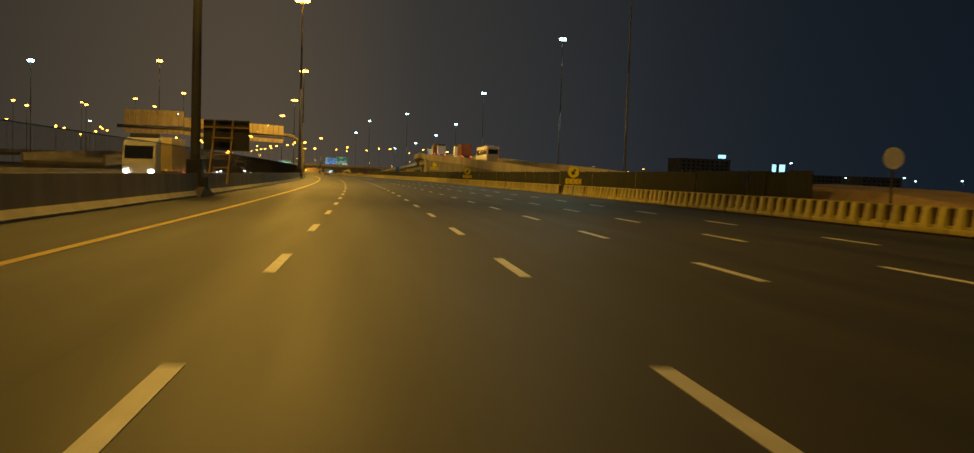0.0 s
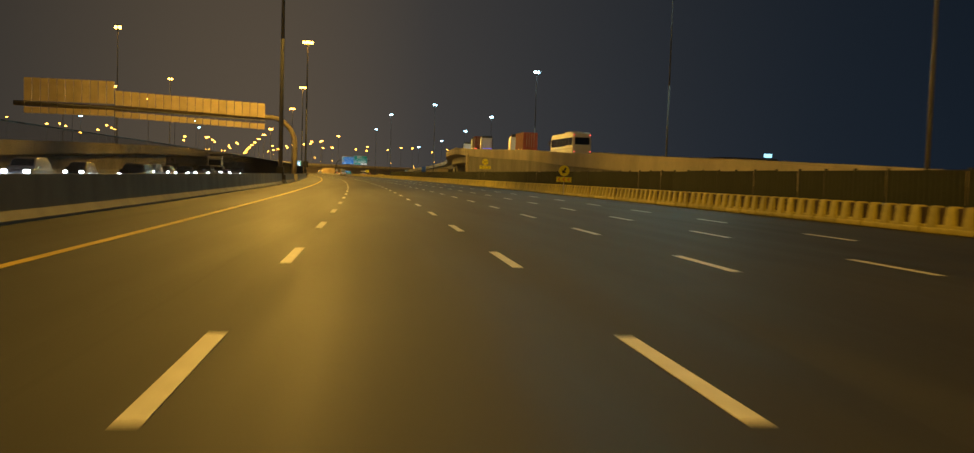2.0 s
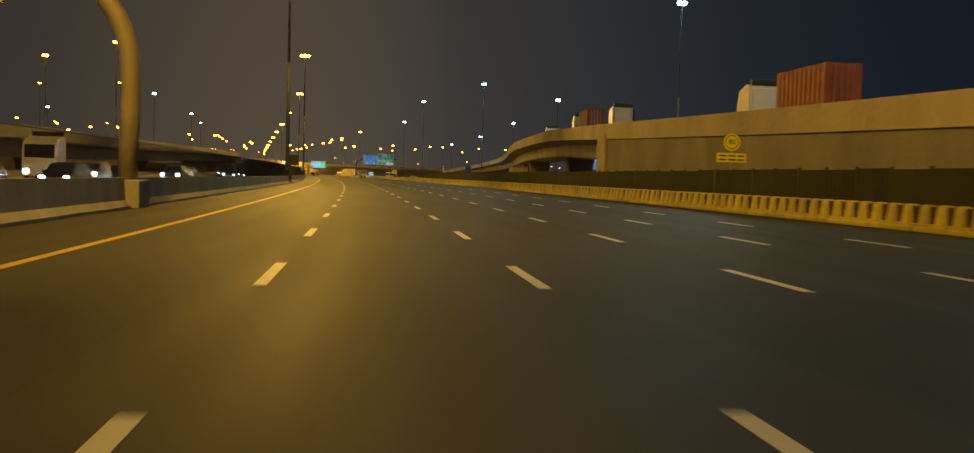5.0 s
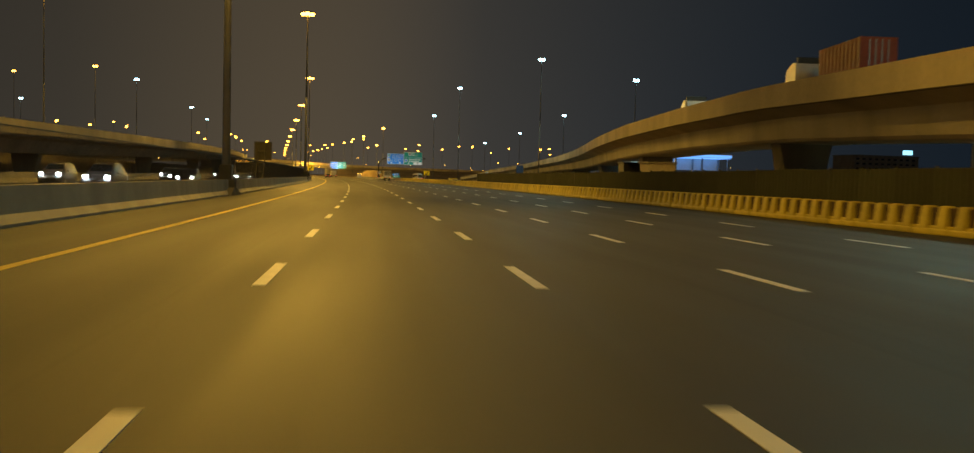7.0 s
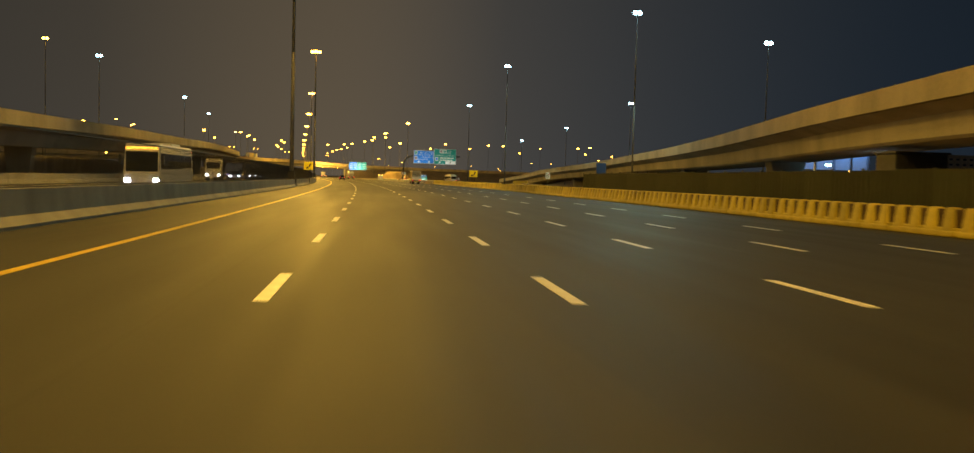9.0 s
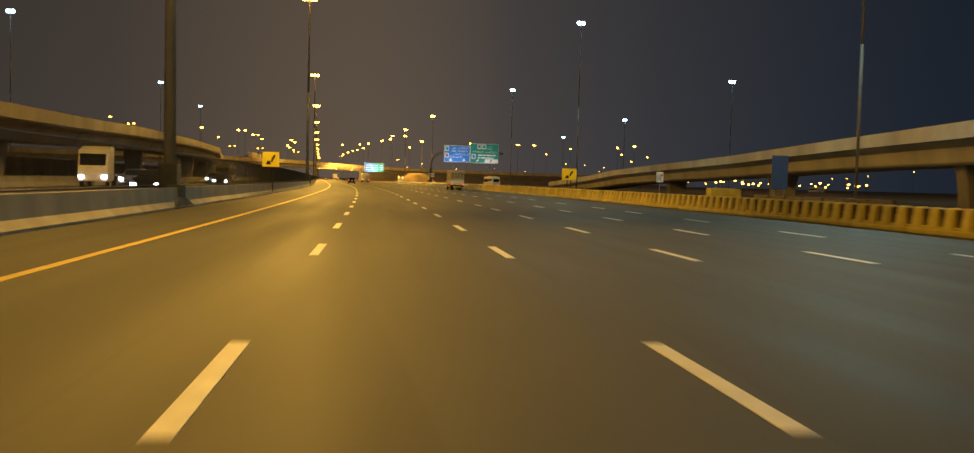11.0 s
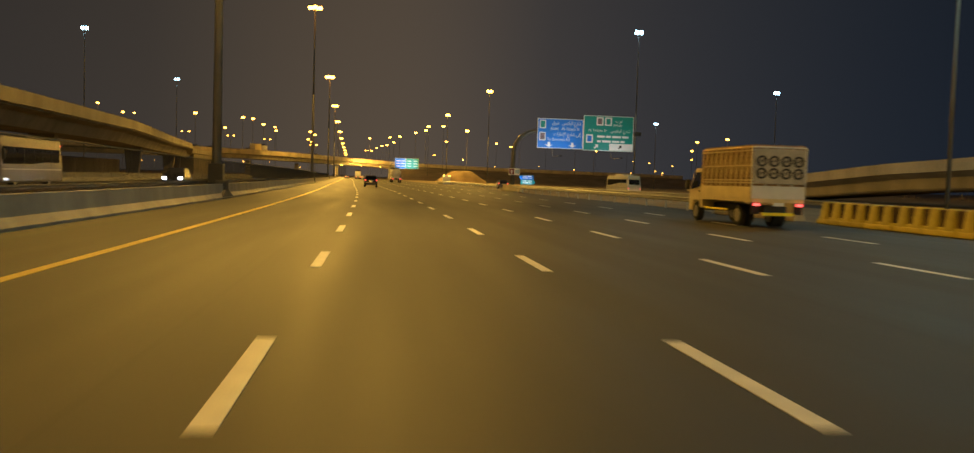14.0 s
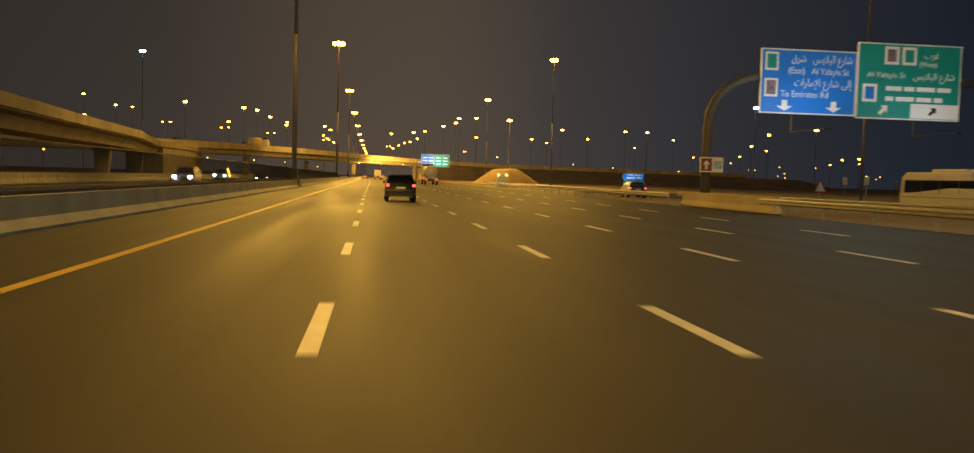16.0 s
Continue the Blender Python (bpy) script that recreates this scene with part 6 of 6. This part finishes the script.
# lamp posts on the overpass
for k, f in ((1, 0.7), (2, 0.35), (3, 0.2), (3, 0.9), (4, 0.7), (5, 0.5), (6, 0.4)):
    p0, p1 = OPTS[k][0], OPTS[k + 1][0]
    w = (p1 - p0).normalized()
    p = p0.lerp(p1, f) + Vector((w.y, -w.x, 0)) * -15.2
    z = OPTS[k][1] + (OPTS[k + 1][1] - OPTS[k][1]) * f - 1.0
    ob = thing("street_lamp", pose(p.x, p.y, z, 0, 0, math.degrees(math.atan2(-w.x, w.y))), "lamp post with two amber heads on the overpass", "street lamp", "lamps on the overpass")
    bm = bmesh.new()
    rod(bm, (0, 0, -0.1), (0, 0, 7.0), 0.12, 0.08, 8)
    part("post", bm, POLE_STEEL, ob)
    for sx in (-1, 1):
        bm = bmesh.new()
        rod(bm, (0, 0, 6.95), (sx * 1.3, 0, 7.2), 0.05, None, 6)
        part("arm", bm, POLE_STEEL, ob)
        block(ob, "lamp_head", (sx * 1.5 - 0.35, -0.2, 7.05), (sx * 1.5 + 0.35, 0.2, 7.25), LAMP_SODIUM_FAR, 0.04, "glowing lamp head")

# white cabin beside the fork
ob = thing("site_cabin", spot_on(684, 23.8), "small white site cabin with two lit lamps", "cabin")
block(ob, "body", (-1.0, -0.8, -0.05), (1.0, 0.8, 2.3), CAR_WHITE, 0.04)
for x in (-0.75, 0.75):
    block(ob, "lamp", (x - 0.13, -0.95, 2.05), (x + 0.13, -0.78, 2.3), LAMP_WARMWHITE, 0.03)
# pale hut under the flyover
ob = thing("hut", spot_on(297.5, 28.45), "low pale concrete hut under the flyover", "hut")
block(ob, "body", (-1.3, -1.3, -0.1), (1.3, 1.3, 3.2), CONCRETE, 0.04)
block(ob, "roof", (-1.4, -1.4, 3.2), (1.4, 1.4, 3.4), CONCRETE_DARK, 0.03)

# dark cabin beside a pier, and cold lamps hung under the deck
ob = thing("site_cabin", spot_on(344.5, 41.8), "tall dark steel cabin under the flyover", "cabin")
block(ob, "body", (-2.1, -1.3, -0.1), (2.1, 1.3, 4.2), DARK_METAL, 0.04)
block(ob, "roof", (-2.25, -1.45, 4.2), (2.25, 1.45, 4.36), DARK_METAL, 0.02)
for k in range(9):
    block(ob, "rib", (-2.0 + k * 0.5 - 0.04, -1.34, 0.1), (-2.0 + k * 0.5 + 0.04, -1.29, 4.1), DARK_METAL, 0.0)
for s, d in ((385.0, 50.6), (375.5, 52.4), (353.0, 44.6)):
    z = ramp_z(s) - girder_depth(s)
    ob = thing("hanging_lamp", spot_on(s, d, z), "cold white lamp hung under the flyover deck", "lamp", "lamps under the flyover")
    bm = bmesh.new()
    rod(bm, (0, 0, 0.02), (0, 0, -0.22), 0.03, None, 6)
    part("stem", bm, POLE_STEEL, ob)
    block(ob, "lamp_head", (-0.24, -0.24, -0.40), (0.24, 0.24, -0.20), LAMP_COOL, 0.05, "glowing lamp head")

# lit canopy beyond the flyover
ob = thing("canopy", spot_on(442, 94.2), "flat canopy on posts with a cold blue lit soffit", "canopy")
block(ob, "roof", (-8.2, -4, 8.5), (8.2, 4, 9.4), CAR_WHITE, 0.05)
block(ob, "back_wall", (-8.0, 3.5, 5.2), (8.0, 3.7, 8.3), CAR_WHITE, 0.02)
for x in (-7.4, 0.0, 7.4):
    for y in (-3.0, 3.0):
        block(ob, "post", (x - 0.2, y - 0.2, -0.15), (x + 0.2, y + 0.2, 8.5), STEEL, 0.02)
block(ob, "lit_soffit", (-7.9, -3.7, 8.32), (7.9, 3.45, 8.48), SOFFIT_BLUE, 0.02, "soffit lit cold blue")
block(ob, "fascia_light", (-7.9, -4.06, 8.6), (7.9, -4.01, 9.2), SOFFIT_BLUE, 0.0, "fascia lit cold blue")

# far buildings
def far_building(m, w, dpt, h, lit, label):
    ob = thing("building", m, label, "building", "far buildings")
    part("block", boxes(((-w / 2, 0, -0.1), (w / 2, dpt, h))), CONCRETE_DARK, ob)
    part("roof", boxes(((-w / 2 - 0.4, -0.4, h), (w / 2 + 0.4, dpt + 0.4, h + 0.8))), CONCRETE_DARK, ob)
    r2 = random.Random(int(w * 10))
    for fl in range(int(h // 4)):
        for k in range(int(w // 6)):
            on = r2.random() < lit
            x = -w / 2 + 3 + k * 6
            block(ob, "window", (x - 1.5, -0.12, 1.6 + fl * 4), (x + 1.5, 0.05, 3.2 + fl * 4), LAMP_WARMWHITE if on and r2.random() < 0.5 else GLASS, 0.0)
    return ob


fb = far_building(spot_on(876, 483.5, 0, 0), 62, 30, 29, 0.10, "dark distant block with a lit roof sign")
block(fb, "roof_sign", (15, -1.0, 31.0), (24, 0.0, 34.8), SCREEN, 0.1, "cold lit roof sign")
far_building(spot_on(900, 640, 0, 0), 90, 30, 16, 0.0, "low dark distant building with unlit windows")
far_building(spot_on(760, 620, 0, 0), 50, 30, 14, 0.0, "low dark distant building with unlit windows")

# far street lamps that show only as points of light
bm = bmesh.new()
bulbs = bmesh.new()
r3 = random.Random(21)
for k in range(64):
    s = r3.uniform(950, 1750)
    d = r3.uniform(60, 520) if r3.random() < 0.62 else r3.uniform(-420, -60)
    h = r3.uniform(10, 18)
    q = at(s, d)
    rod(bm, q, q + Vector((0, 0, h)), 0.12, 0.08, 5)
    box(bulbs, (-0.4, -0.4, -0.15), (0.4, 0.4, 0.15), Matrix.Translation(q + Vector((0, 0, h))))
for k in range(46):
    s = r3.uniform(640, 800)
    d = (s - 383) * r3.uniform(0.36, 0.72)
    h = r3.uniform(2.8, 4.4)
    q = at(s, d)
    rod(bm, q, q + Vector((0, 0, h)), 0.10, 0.07, 5)
    box(bulbs, (-0.30, -0.30, -0.20), (0.30, 0.30, 0.20), Matrix.Translation(q + Vector((0, 0, h))))
far_lamps = tagged(thing("far_street_lamps", Matrix.Identity(4), "scattered far street lamps with warm lights", "street lamp", kind="stuff"))
part("posts", bm, POLE_STEEL, far_lamps)
part("bulbs", bulbs, LAMP_WARMWHITE, far_lamps)

# a few white lamps on short posts over the dark ground to the east
for d, h in ((109.7, 7.3), (124.7, 4.2), (140.9, 4.7), (144.1, 4.0), (157.4, 4.5)):
    ob = thing("street_lamp", spot_on(200, d), "short lamp post with a cold white light", "street lamp", "short white lamps")
    bm = bmesh.new()
    rod(bm, (0, 0, -0.1), (0, 0, h - 0.1), 0.09, 0.06, 8)
    part("post", bm, POLE_STEEL, ob)
    bm = bmesh.new()
    rod(bm, (0, 0, h - 0.12), (-0.5, 0, h), 0.04, None, 6)
    part("arm", bm, POLE_STEEL, ob)
    block(ob, "lamp_head", (-0.75, -0.16, h - 0.08), (-0.35, 0.16, h + 0.06), LAMP_COOL, 0.03, "glowing lamp head")
